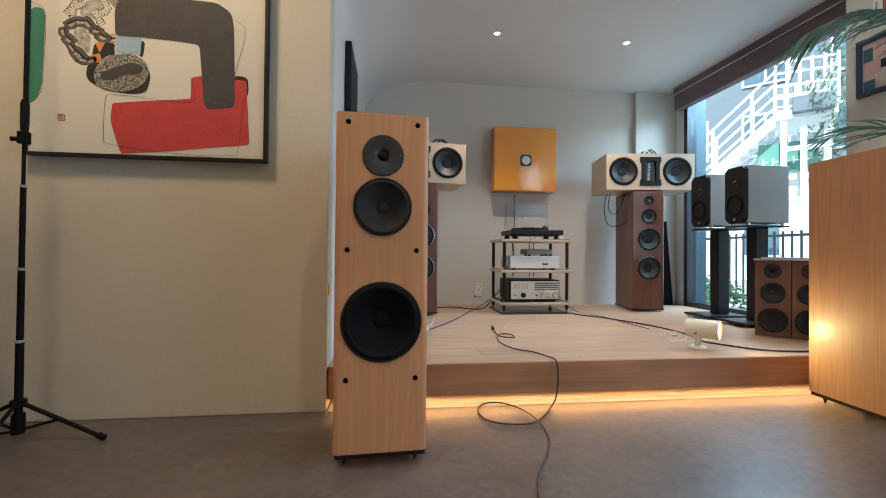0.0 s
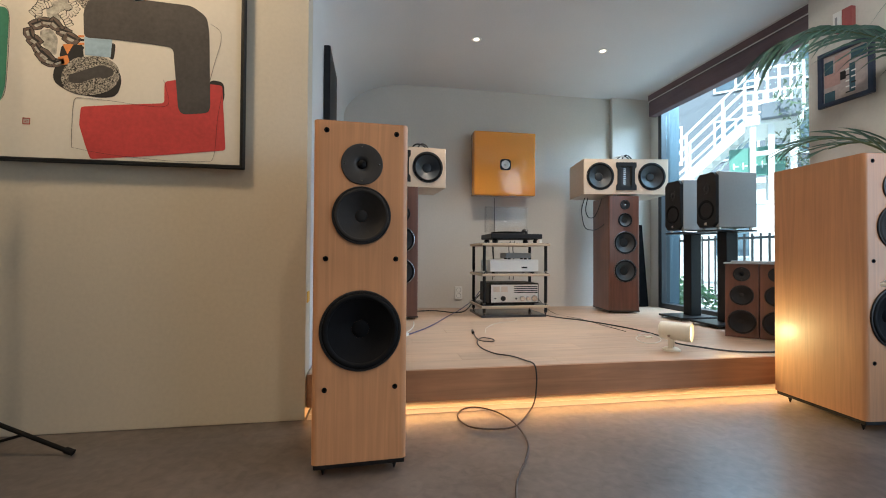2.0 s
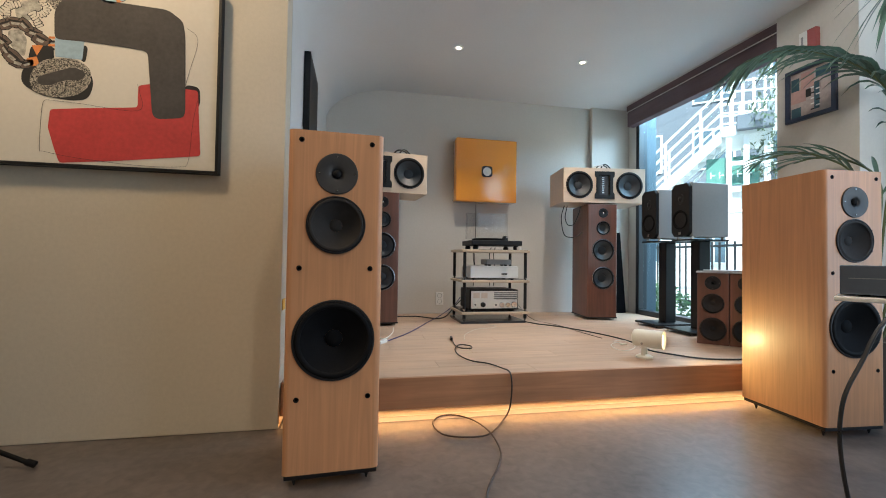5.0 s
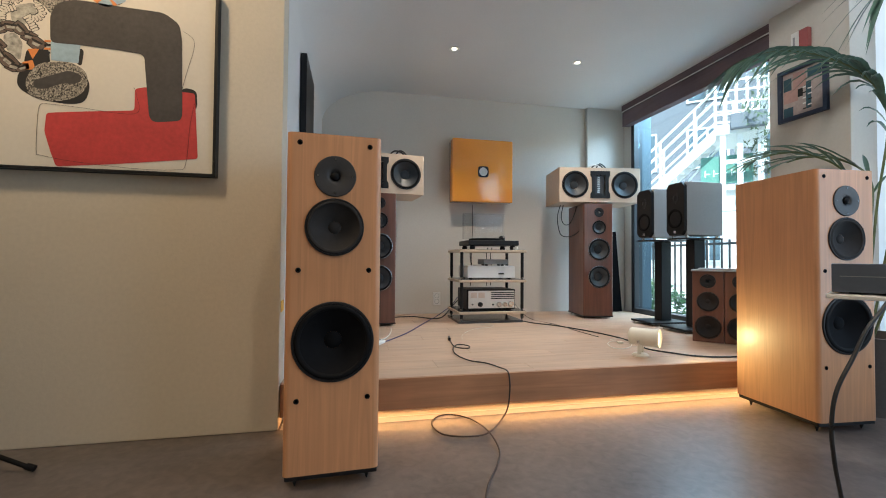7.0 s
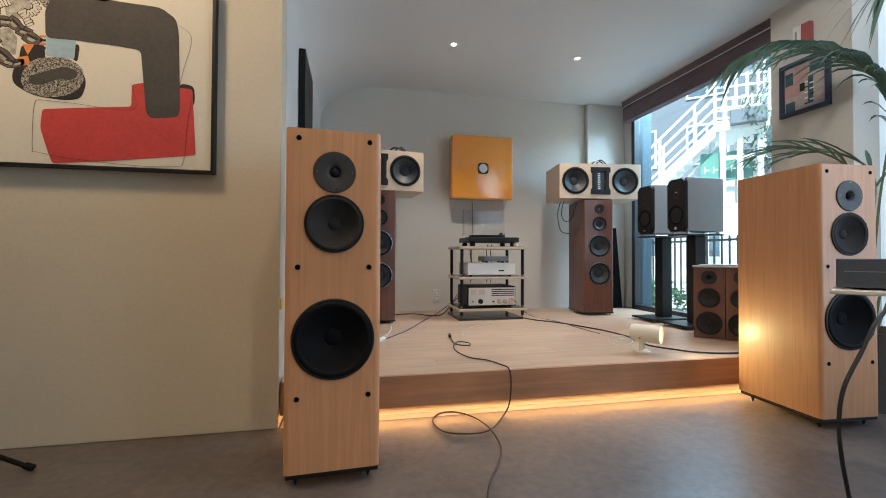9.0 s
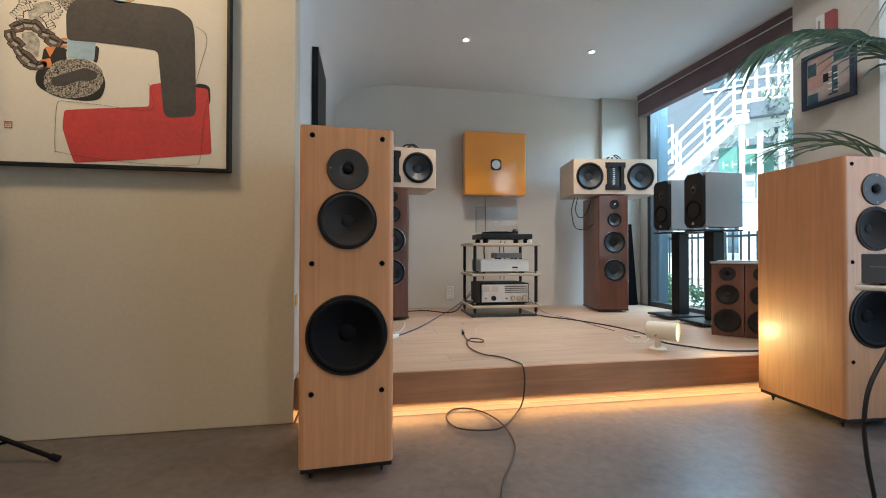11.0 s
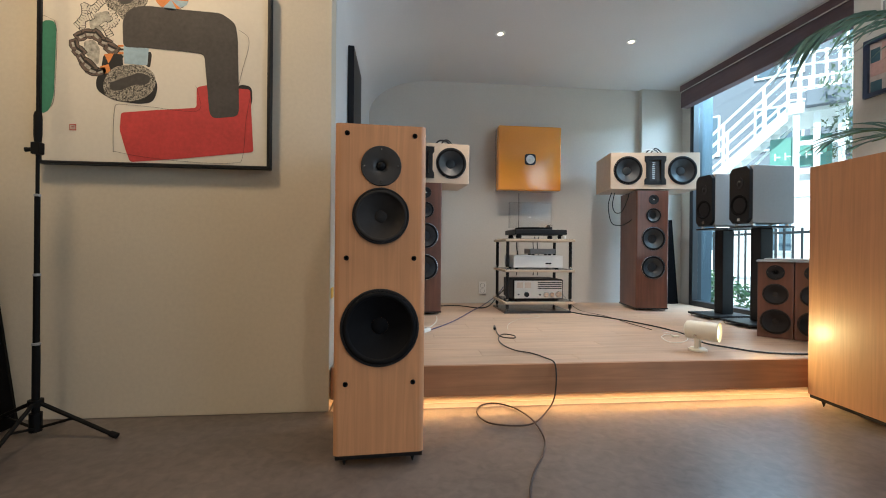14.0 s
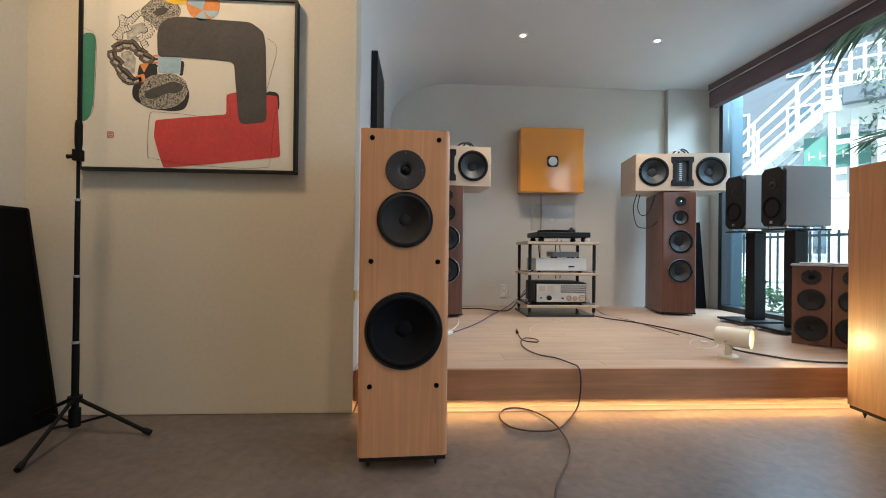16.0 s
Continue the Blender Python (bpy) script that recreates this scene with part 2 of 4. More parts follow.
def circle_pts(cx, cz, r, n=40):
    return [(cx + r * math.cos(2 * math.pi * i / n), cz + r * math.sin(2 * math.pi * i / n)) for i in range(n)]


def plate(loops, y=0.0, depth=0.0, bm=None):
    """A flat sheet in the x-z plane at y, with holes: the first loop is the outline. depth: thickness towards +y."""
    own = bmesh.new()
    for loop in loops:
        vs = [own.verts.new((a, y, b)) for a, b in loop]
        for a, b in zip(vs, vs[1:] + vs[:1]):
            own.edges.new((a, b))
    bmesh.ops.triangle_fill(own, use_beauty=True, use_dissolve=False, edges=own.edges[:])
    if depth:
        g = bmesh.ops.extrude_face_region(own, geom=own.faces[:])
        bmesh.ops.translate(own, vec=(0, depth, 0), verts=[v for v in g["geom"] if isinstance(v, bmesh.types.BMVert)])
    return own if bm is None else merge(bm, own)


def rect(x0, x1, z0, z1):
    return [(x0, z0), (x1, z0), (x1, z1), (x0, z1)]


def shell(w, d, z0, z1, r, back_r=0.004):
    """A cabinet body, open in front between its rounded front edges."""
    bm = bmesh.new()
    foot = []
    for i in range(7):
        a = math.pi / 2 * i / 6
        foot.append((w / 2 - r + r * math.sin(a), r - r * math.cos(a)))
    foot += [(w / 2, d - back_r), (w / 2 - back_r, d)]
    foot = foot + [(-x, y) for x, y in reversed(foot)]
    lo = [bm.verts.new((x, y, z0)) for x, y in foot]
    hi = [bm.verts.new((x, y, z1)) for x, y in foot]
    for i in range(len(foot) - 1):
        bm.faces.new((lo[i], lo[i + 1], hi[i + 1], hi[i]))
    bm.faces.new(lo)
    bm.faces.new(hi)
    return bm


def woofer(parent, cx, cz, R, cone=None, dust=0.22, name="woofer", rim=None, seg=48, edge=None):
    """A cone driver at the front (y = 0) of its cabinet, facing -y."""
    d = part(name, lathe([(R, 0.004), (R, -0.003), (R * 0.985, -0.0055), (R * 0.945, -0.006), (R * 0.935, -0.003)], "y", (cx, 0, cz), seg), rim or M_FLANGE, parent, smooth=True)
    pr = [(R * 0.935, -0.004)]
    for i in range(1, 9):
        a = math.pi * i / 8
        pr.append((R * (0.865 + 0.070 * math.cos(a)), -0.003 - R * 0.045 * math.sin(a)))
    part("surround", lathe(pr, "y", (cx, 0, cz), seg), edge or M_RUBBER, d, smooth=True)
    part("cone", lathe([(R * 0.795, -0.003), (R * 0.62, R * 0.085), (R * 0.42, R * 0.185), (R * dust, R * 0.275)], "y", (cx, 0, cz), seg), cone or M_CONE, d, smooth=True)
    part("dust_cap", lathe([(R * dust, R * 0.275), (R * dust * 0.85, R * 0.250), (R * dust * 0.5, R * 0.228), (0, R * 0.22)], "y", (cx, 0, cz), 24), cone or M_CONE, d, smooth=True)
    for k in range(6):
        a = math.pi / 6 + k * math.pi / 3
        part("screw", lathe([(0.0032, -0.005), (0.0028, -0.0078), (0, -0.0078)], "y", (cx + R * 0.965 * math.cos(a), 0, cz + R * 0.965 * math.sin(a)), 8), M_BLACK, d)
    return d


def tweeter(parent, cx, cz, R, dome=None, plate_m=None):
    d = part("tweeter", lathe([(R, 0.004), (R, -0.002), (R * 0.97, -0.005), (R * 0.42, -0.005), (R * 0.28, -0.001), (R * 0.21, 0.006)], "y", (cx, 0, cz), 40), plate_m or M_FLANGE, parent, smooth=True)
    part("dome", lathe([(R * 0.21, 0.006), (R * 0.19, -0.003), (R * 0.11, -0.008), (0, -0.010)], "y", (cx, 0, cz), 24), dome or M_RUBBER, d, smooth=True)
    for k in range(4):
        a = k * math.pi / 2
        part("screw", lathe([(0.003, -0.0045), (0.0026, -0.0075), (0, -0.0075)], "y", (cx + R * 0.82 * math.cos(a), 0, cz + R * 0.82 * math.sin(a)), 8), M_RIM, d)
    return d


# ---- the large structure ----
def slab(name, x0, x1, y0, y1, z0, z1, m, label, category, bevel=0.0):
    return tagged(part(name, box(x0, x1, y0, y1, z0, z1, bevel), m), label, category, kind="structure")


XL, XR, YB, PZ, PY = -0.335, 2.90, 4.32, 0.19, 2.065
slab("floor", -1.9, 3.1, -3.2, 4.5, -0.12, 0.0, M_CONC, "polished grey-brown concrete floor with worn patches", "floor")
slab("wall_painting", -1.9, XL, 2.05, 2.17, 0.0, 2.75, M_WALL, "cream plastered partition wall", "wall", 0.004)
slab("wall_west", -1.88, -1.752, -3.2, 2.05, 0.0, 2.75, M_WALL, "cream plastered side wall", "wall")
slab("wall_south", -1.9, 3.1, -3.32, -3.2, 0.0, 2.75, M_WALL, "cream plastered wall", "wall")
slab("wall_north", XL - 0.12, 3.05, YB, YB + 0.12, 0.0, CEIL + 0.2, M_WALLG, "pale grey plastered back wall", "wall")

# the left wall of the platform bows over into the ceiling
bm = bmesh.new()
CR, CV = 0.62, 0.36
sec = [(XL, 0.0), (XL, CEIL - CV)] + [(XL + CR - CR * math.cos(a), CEIL - CV + CV * math.sin(a)) for a in [math.pi / 2 * i / 16 for i in range(1, 17)]]
outer = [(XL - 0.10, 0.0), (XL - 0.10, CEIL + 0.12), (XL + CR, CEIL + 0.12)]
loop = sec + outer[::-1]
v0 = [bm.verts.new((x, 2.173, z)) for x, z in loop]
v1 = [bm.verts.new((x, YB, z)) for x, z in loop]
for i in range(len(loop)):
    j = (i + 1) % len(loop)
    bm.faces.new((v0[i], v0[j], v1[j], v1[i]))
bm.faces.new(v0)
bm.faces.new(v1)
tagged(part("wall_cove", bm, M_CEIL, smooth=True), "white plastered wall bowing over into the ceiling", "wall", kind="structure")
slab("ceiling", XL + CR, 3.05, 2.05, YB, CEIL, CEIL + 0.12, M_CEIL, "white painted ceiling over the platform", "ceiling")
slab("ceiling_front", -1.9, 3.1, -3.2, 2.05, 2.70, 2.82, M_CEIL, "white painted ceiling of the front room", "ceiling")
slab("ceiling_beam", XL, 3.05, 1.93, 2.05, CEIL + 0.0, 2.70, M_CEIL, "white painted beam at the ceiling step", "beam")

# window wall
WY0, WY1, WZ1 = 2.46, 4.12, 2.33
slab("wall_east_corner", XR, XR + 0.16, WY1, YB, 0.0, CEIL + 0.2, M_WALLG, "pale grey wall beside the window", "wall")
slab("wall_east_pier", 2.745, XR + 0.16, 1.98, WY0, 0.0, 2.75, M_WALLG, "pale plastered pier beside the window", "wall", 0.003)
slab("wall_east_lintel", XR, XR + 0.16, WY0, WY1, WZ1, CEIL + 0.2, M_WALLG, "pale grey lintel over the window", "wall")
slab("wall_east_sill", XR, XR + 0.16, WY0, WY1, 0.0, PZ - 0.004, M_WALLG, "low sill under the window", "wall")
slab("wall_east_front", XR, XR + 0.12, 1.25, 1.40, 0.0, 2.75, M_WALL, "cream plastered wall strip", "wall")
slab("wall_east_over", XR, XR + 0.12, 1.40, 1.98, 2.62, 2.75, M_WALL, "cream plastered strip over the frosted window", "wall")
slab("wall_east_back", XR, XR + 0.12, -3.2, -1.45, 0.0, 2.75, M_WALL, "cream plastered wall", "wall")
slab("wall_east_low", XR, XR + 0.12, -1.45, 1.25, 0.0, 0.25, M_WALL, "cream plastered wall under the front window", "wall")
slab("wall_east_high", XR, XR + 0.12, -1.45, 1.25, 2.35, 2.75, M_WALL, "cream plastered wall over the front window", "wall")
slab("pipe_casing", 2.45, XR - 0.003, YB - 0.055, YB - 0.003, PZ, CEIL, M_WALLG, "pale grey boxed-in casing filling the back corner", "trim", 0.004)

win = thing("window_1", "tall black-framed shop window beside the platform", "window", kind="structure")
for nm, a in (("jamb", (WY0, WY0 + 0.05, PZ, WZ1)), ("jamb", (WY1 - 0.05, WY1, PZ, WZ1)), ("head", (WY0 + 0.05, WY1 - 0.05, WZ1 - 0.05, WZ1)), ("bottom_rail", (WY0 + 0.05, WY1 - 0.05, PZ, PZ + 0.05))):
    part(nm, box(XR - 0.02, XR + 0.08, *a, 0.004), M_FRAME, win)
part("outer_jamb", box(XR + 0.08, XR + 0.21, WY1 - 0.02, WY1 + 0.06, 0.0, WZ1), M_JAMB, win)
pane = part("pane", box(XR + 0.035, XR + 0.041, WY0 + 0.052, WY1 - 0.052, PZ + 0.052, WZ1 - 0.052), M_GLASS, win)
pane.visible_shadow = False
win2 = thing("window_2", "wide window of the front room", "window", kind="structure")
for a in ((-1.45, -1.40, 0.25, 2.35), (1.20, 1.25, 0.25, 2.35), (-1.40, 1.20, 2.30, 2.35), (-1.40, 1.20, 0.25, 0.30)):
    part("frame", box(XR + 0.02, XR + 0.10, *a), M_FRAME, win2)

win3 = thing("window_3", "tall frosted window glowing with pale daylight", "window", kind="structure")
fro = bpy.data.materials.new("frosted_glass")
fro.use_nodes = True
_b = fro.node_tree.nodes["Principled BSDF"]
_b.inputs["Base Color"].default_value = (0.86, 0.93, 0.96, 1)
_t = fro.node_tree.nodes.new("ShaderNodeBsdfTranslucent")
_t.inputs[0].default_value = (0.86, 0.93, 0.96, 1)
_m = fro.node_tree.nodes.new("ShaderNodeMixShader")
_m.inputs[0].default_value = 0.8
fro.node_tree.links.new(_b.outputs[0], _m.inputs[1])
fro.node_tree.links.new(_t.outputs[0], _m.inputs[2])
fro.node_tree.links.new(_m.outputs[0], fro.node_tree.nodes["Material Output"].inputs[0])
part("pane", plate([rect(1.40, 1.98, 0.0, 2.62)]), fro, win3).matrix_basis = pose(XR + 0.04, 0, 0.0, 0, 0, 90)
part("bottom_rail", box(XR + 0.02, XR + 0.06, 1.40, 1.98, 0.0, 0.06), M_WHITE, win3)

# platform
plat = thing("platform", "low wooden platform with light oak planks and a floating edge", "platform", kind="structure")
part("base", box(XL + 0.002, XR - 0.003, 2.250, YB - 0.003, 0.0, PZ - 0.016), M_FASCIA, plat)


# ---- loudspeakers ----
def floor_speaker(m, label):
    """Three-way cherry floorstander; origin under the middle of its front."""
    W, D, Z0, Z1, R = 0.300, 0.42, 0.050, 1.142, 0.018
    t = thing("floor_speaker", label, "loudspeaker", m, "cherry floorstanders")
    part("cabinet", shell(W, D, Z0, Z1, R), M_CHERRY, t, smooth=True)
    holes = [circle_pts(0, 0.469, 0.120), circle_pts(0, 0.840, 0.087), circle_pts(0, 1.006, 0.060)]
    holes += [circle_pts(sx, z, 0.0075, 14) for sx in (-0.111, 0.111) for z in (0.285, 0.70, 1.11)]
    part("baffle", plate([rect(-W / 2 + R, W / 2 - R, Z0, Z1)] + holes), M_CHERRY, t)
    woofer(t, 0, 0.469, 0.130, name="woofer", dust=0.22)
    woofer(t, 0, 0.840, 0.094, M_MIDCONE, name="midrange_driver", dust=0.22, edge=M_MIDCONE)
    tweeter(t, 0, 1.006, 0.067, plate_m=M_TWEET)
    for sx in (-0.111, 0.111):
        for z in (0.285, 0.70, 1.11):
            part("grille_socket", lathe([(0.0085, 0.002), (0.0085, -0.0015), (0.0055, -0.0015), (0.005, 0.012), (0, 0.012)], "y", (sx, 0, z), 14), M_RUBBER, t)
    part("plinth", box(-W / 2 + 0.006, W / 2 - 0.004, 0.008, D - 0.006, 0.032, Z0, 0.003), M_BLACK, t)
    for sx in (-1, 1):
        for y in (0.04, D - 0.05):
            part("spike", rod((sx * (W / 2 - 0.035), y, 0.002), (sx * (W / 2 - 0.035), y, 0.034), 0.002, 10, 0.012), M_BLACK, t)
    return t


floor_speaker(pose(-0.090, 1.535, 0, 0, 0, 3.0), "cherry-veneered floorstanding loudspeaker with three black drivers on concrete")
floor_speaker(pose(2.068, 1.548, 0, 0, 0, -3.5), "cherry-veneered floorstanding loudspeaker lit by a warm spot, beside a palm")


def tower(m, label):
    W, D, Z0, Z1, R = 0.282, 0.40, 0.030, 1.080, 0.012
    t = thing("tower_speaker", label, "loudspeaker", m, "walnut tower loudspeakers")
    part("cabinet", shell(W, D, Z0, Z1, R), M_WALNUT, t, smooth=True)
    dr = [(1.000, 0.045), (0.858, 0.066), (0.650, 0.106), (0.392, 0.106)]
    part("baffle", plate([rect(-W / 2 + R, W / 2 - R, Z0, Z1)] + [circle_pts(0.008, z, r * 0.92) for z, r in dr]), M_WALNUT, t)
    tweeter(t, 0.008, dr[0][0], dr[0][1], M_CHROME)
    woofer(t, 0.008, dr[1][0], dr[1][1], M_GREYCONE, 0.5, "midrange_driver")
    woofer(t, 0.008, dr[2][0], dr[2][1], M_GREYCONE, 0.36, "woofer", M_RIM)
    woofer(t, 0.008, dr[3][0], dr[3][1], M_GREYCONE, 0.36, "woofer", M_RIM)
    part("plinth", box(-W / 2 - 0.004, W / 2 + 0.004, 0.004, D + 0.004, Z0 - 0.012, Z0, 0.002), M_BLACK, t)
    for sx in (-1, 1):
        for y in (0.03, D - 0.03):
            part("spike", rod((sx * (W / 2 - 0.02), y, 0.001), (sx * (W / 2 - 0.02), y, 0.02), 0.003, 8, 0.009), M_CHROME, t)
    return t


def centre_speaker(m, label):
    W, D, H, R = 0.785, 0.42, 0.325, 0.008
    t = thing("centre_speaker", label, "loudspeaker", m, "maple centre loudspeakers")
    part("cabinet", shell(W, D, 0, H, R), M_MAPLE, t, smooth=True)
    zc = H * 0.51
    part("baffle", plate([rect(-W / 2 + R, W / 2 - R, 0, H), circle_pts(-0.238, zc, 0.112), circle_pts(0.238, zc, 0.112), rect(-0.058, 0.058, zc - 0.100, zc + 0.100)]), M_MAPLE, t)
    woofer(t, -0.238, zc, 0.128, M_GREYCONE, 0.30, "woofer")
    woofer(t, 0.238, zc, 0.128, M_GREYCONE, 0.30, "woofer")
    waist = [(-0.094, zc - 0.128), (0.094, zc - 0.128), (0.094, zc - 0.085), (0.080, zc - 0.065), (0.080, zc + 0.065), (0.094, zc + 0.085), (0.094, zc + 0.128), (-0.094, zc + 0.128), (-0.094, zc + 0.085), (-0.080, zc + 0.065), (-0.080, zc - 0.065), (-0.094, zc - 0.085)]
    rb = part("ribbon_tweeter", plate([waist, rect(-0.050, 0.050, zc - 0.092, zc + 0.092)], -0.008, 0.012), M_BLACK, t)
    part("ribbon", box(-0.051, 0.051, 0.018, 0.024, zc - 0.093, zc + 0.093), M_SMOKE, rb)
    for k in range(9):
        part("slot", box(-0.020, 0.004, 0.012, 0.019, zc - 0.074 + k * 0.0175, zc - 0.064 + k * 0.0175), M_CHROME, rb)
    for k in (-0.09, 0.0):
        part("binding_post", rod((0.12 + k * 0.3, 0.22, H), (0.12 + k * 0.3, 0.22, H + 0.022), 0.009, 10), M_BLACK, t)
    return t


TR = pose(2.225, 3.70, PZ, 0, 0, -9)
TL = pose(0.175, 3.56, PZ, 0, 0, 6)
tower(TR, "dark walnut tower loudspeaker with four drivers on the platform")
tower(TL, "dark walnut tower loudspeaker partly hidden behind a cherry floorstander")
centre_speaker(TR @ pose(0.020, 0.005, 1.096, 0, 0, 0), "pale maple centre loudspeaker lying on a walnut tower")
centre_speaker(TL @ pose(-0.02, 0.005, 1.082, 0, 0, 0), "pale maple centre loudspeaker lying on a walnut tower")

# wall-hung amber box
t = thing("wall_speaker", "square glossy amber wall loudspeaker with one small driver", "loudspeaker", pose(1.230, 4.135, 1.308))
S = 0.625
bm = box(-S / 2, S / 2, 0, 0.16, 0, S, 0.012, 3)
part("cabinet", bm, M_YELLOW, t, smooth=True)
dp = part("driver", plate([[(0.055 * math.copysign(abs(math.cos(a)) ** 0.5, math.cos(a)), 0.30 + 0.055 * math.copysign(abs(math.sin(a)) ** 0.5, math.sin(a))) for a in [2 * math.pi * i / 40 for i in range(40)]]], -0.006, 0.008), M_BLACK, t)
part("cone", lathe([(0.043, -0.007), (0.036, -0.010), (0.030, -0.008), (0.014, -0.0065), (0.012, -0.014), (0, -0.017)], "y", (0, 0, 0.30), 28), M_SILVER, dp, smooth=True)
part("hanger", box(-0.1, 0.1, 0.16, YB - 4.135 - 0.002, 0.4, 0.5), M_BLACK, t)

# ---- rack with its devices ----
RX, RY, RW, RD = 1.160, 3.60, 0.61, 0.44
rack = thing("hifi_rack", "three-shelf hifi rack of birch boards on black posts", "rack", pose(RX, RY, PZ))
for z in (0.100, 0.372, 0.632):
    s = part("shelf", box(-RW / 2, RW / 2, 0, RD, z - 0.022, z, 0.004), M_PLY, rack)
    part("shelf_top", box(-RW / 2 + 0.012, RW / 2 - 0.012, 0.012, RD - 0.008, z, z + 0.003), M_SMOKE, s)
part("base_plate", box(-RW / 2, RW / 2 - 0.03, 0.01, RD, 0.0, 0.02, 0.003), M_SMOKE, rack)
for sx in (-1, 1):
    for y in (0.03, RD - 0.03):
        x = sx * (RW / 2 - 0.03)
        for a, b in ((0.02, 0.078), (0.10, 0.35), (0.372, 0.61)):
            p = part("post", rod((x, y, a + 0.02), (x, y, b), 0.014, 12), M_BLACK, rack)
            part("cone_tip", rod((x, y, a), (x, y, a + 0.02), 0.004, 12, 0.014), M_CHROME, p)


def device(name, label, x0, x1, y0, y1, z0, z1, m_body, m_face, category, inset=0.002):
    d = thing(name, label, category, pose(RX + 0.02, RY, PZ))
    part("case", box(x0, x1, y0 + 0.006, y1, z0 + 0.012, z1, 0.009, 3), m_body, d)
    part("faceplate", box(x0 + inset, x1 - inset, y0, y0 + 0.007, z0 + 0.012 + inset, z1 - inset, 0.002), m_face, d)
    for sx in (x0 + 0.04, x1 - 0.04):
        for y in (y0 + 0.04, y1 - 0.04):
            part("foot", rod((sx, y, z0), (sx, y, z0 + 0.012), 0.014, 12), M_BLACK, d)
    return d


amp = device("amplifier", "plain white amplifier with a small dark display", -0.245, 0.190, 0.03, 0.34, 0.375, 0.492, M_WHITE, M_WHITE, "amplifier")
part("display", box(0.035, 0.085, 0.0265, 0.031, 0.418, 0.430), M_BLACK, amp)
pre = device("preamplifier", "small grey metal phono preamplifier on the white amplifier", -0.08, 0.15, 0.10, 0.28, 0.492, 0.55, M_ALU, M_ALU, "preamplifier")
rec = device("receiver", "silver-fronted vintage receiver with meters, knobs and slots in a black case", -0.245, 0.195, 0.03, 0.37, 0.103, 0.288, M_BLACK, M_SILVER, "receiver", 0.011)
M_METER = mat("warm_meter", (0.62, 0.52, 0.44), 0.4, emit=(1.0, 0.70, 0.50), power=0.03)
for x in (-0.215, -0.145):
    part("meter", box(x, x + 0.055, 0.0275, 0.031, 0.215, 0.262), M_METER, rec)
for k in range(4):
    part("vent_slot", box(-0.030, 0.178, 0.0275, 0.031, 0.206 + k * 0.017, 0.213 + k * 0.017), M_BLACK, rec)
for x, z, r, mm in ((-0.130, 0.160, 0.021, M_BLACK), (0.040, 0.158, 0.022, M_CHROME), (0.092, 0.158, 0.020, M_CHROME), (0.150, 0.160, 0.027, M_CHROME), (-0.015, 0.158, 0.007, M_BLACK), (-0.200, 0.16, 0.006, M_BLACK)):
    k = part("knob", lathe([(r, 0.031), (r, 0.016), (r * 0.92, 0.012), (0, 0.012)], "y", (x, 0, z), 24), mm, rec, smooth=True)

tt = thing("turntable", "black record turntable with its clear lid open", "turntable", pose(RX + 0.02, RY, PZ))
part("plinth", box(-0.235, 0.225, 0.03, 0.37, 0.672, 0.715, 0.006), M_BLACK, tt)
for x in (-0.19, 0.18):
    for y in (0.07, 0.33):
        part("foot", lathe([(0.022, 0.637), (0.026, 0.655), (0.018, 0.672)], "z", (x, y, 0), 16), M_BLACK, tt)
pl = part("platter", lathe([(0, 0.715), (0.148, 0.715), (0.150, 0.732), (0.146, 0.735), (0, 0.735)], "z", (-0.035, 0.19, 0), 40), M_RUBBER, tt, smooth=True)
part("spindle", rod((-0.035, 0.19, 0.735), (-0.035, 0.19, 0.75), 0.003, 8), M_CHROME, pl)
part("tonearm", tube([(0.165, 0.32, 0.755), (0.15, 0.25, 0.757), (0.125, 0.12, 0.752), (0.09, 0.06, 0.742)], 0.005), M_CHROME, tt)
part("arm_base", lathe([(0, 0.715), (0.03, 0.715), (0.03, 0.75), (0.018, 0.77), (0, 0.77)], "z", (0.165, 0.31, 0), 20), M_FLANGE, tt)
part("control_knob", lathe([(0, 0.637), (0.02, 0.637), (0.02, 0.66), (0, 0.66)], "z", (0.19, 0.02, 0), 16), M_SILVER, tt)
lid = bmesh.new()
for a in ((-0.20, 0.20, 0.380, 0.384, 0.74, 0.98), (-0.20, -0.196, 0.33, 0.380, 0.74, 0.98), (0.196, 0.20, 0.33, 0.380, 0.74, 0.98), (-0.196, 0.196, 0.33, 0.38, 0.976, 0.98)):
    box(*a, bm=lid)
lidp = part("lid", lid, M_ACRYL, tt, "clear acrylic lid standing open")
part("label_sticker", box(-0.01, 0.012, 0.377, 0.379, 0.84, 0.850), M_WHITE, lidp)

# ---- stands by the window ----
def monitor_stand(m):
    t = thing("speaker_stand", "black single-pole loudspeaker stand with a wide base plate", "stand", m, "stands by the window")
    part("base_plate", box(-0.21, 0.15, -0.135, 0.135, 0.018, 0.034, 0.003), M_BLACK, t)
    part("column", box(-0.045, 0.055, -0.045, 0.045, 0.034, 0.715, 0.006), M_BLACK, t)
    part("top_plate", box(-0.17, 0.17, -0.10, 0.10, 0.715, 0.727, 0.002), M_FLANGE, t)
    for x in (-0.19, 0.13):
        for y in (-0.115, 0.115):
            part("spike", rod((x, y, 0.001), (x, y, 0.02), 0.003, 8, 0.01), M_CHROME, t)
    return t


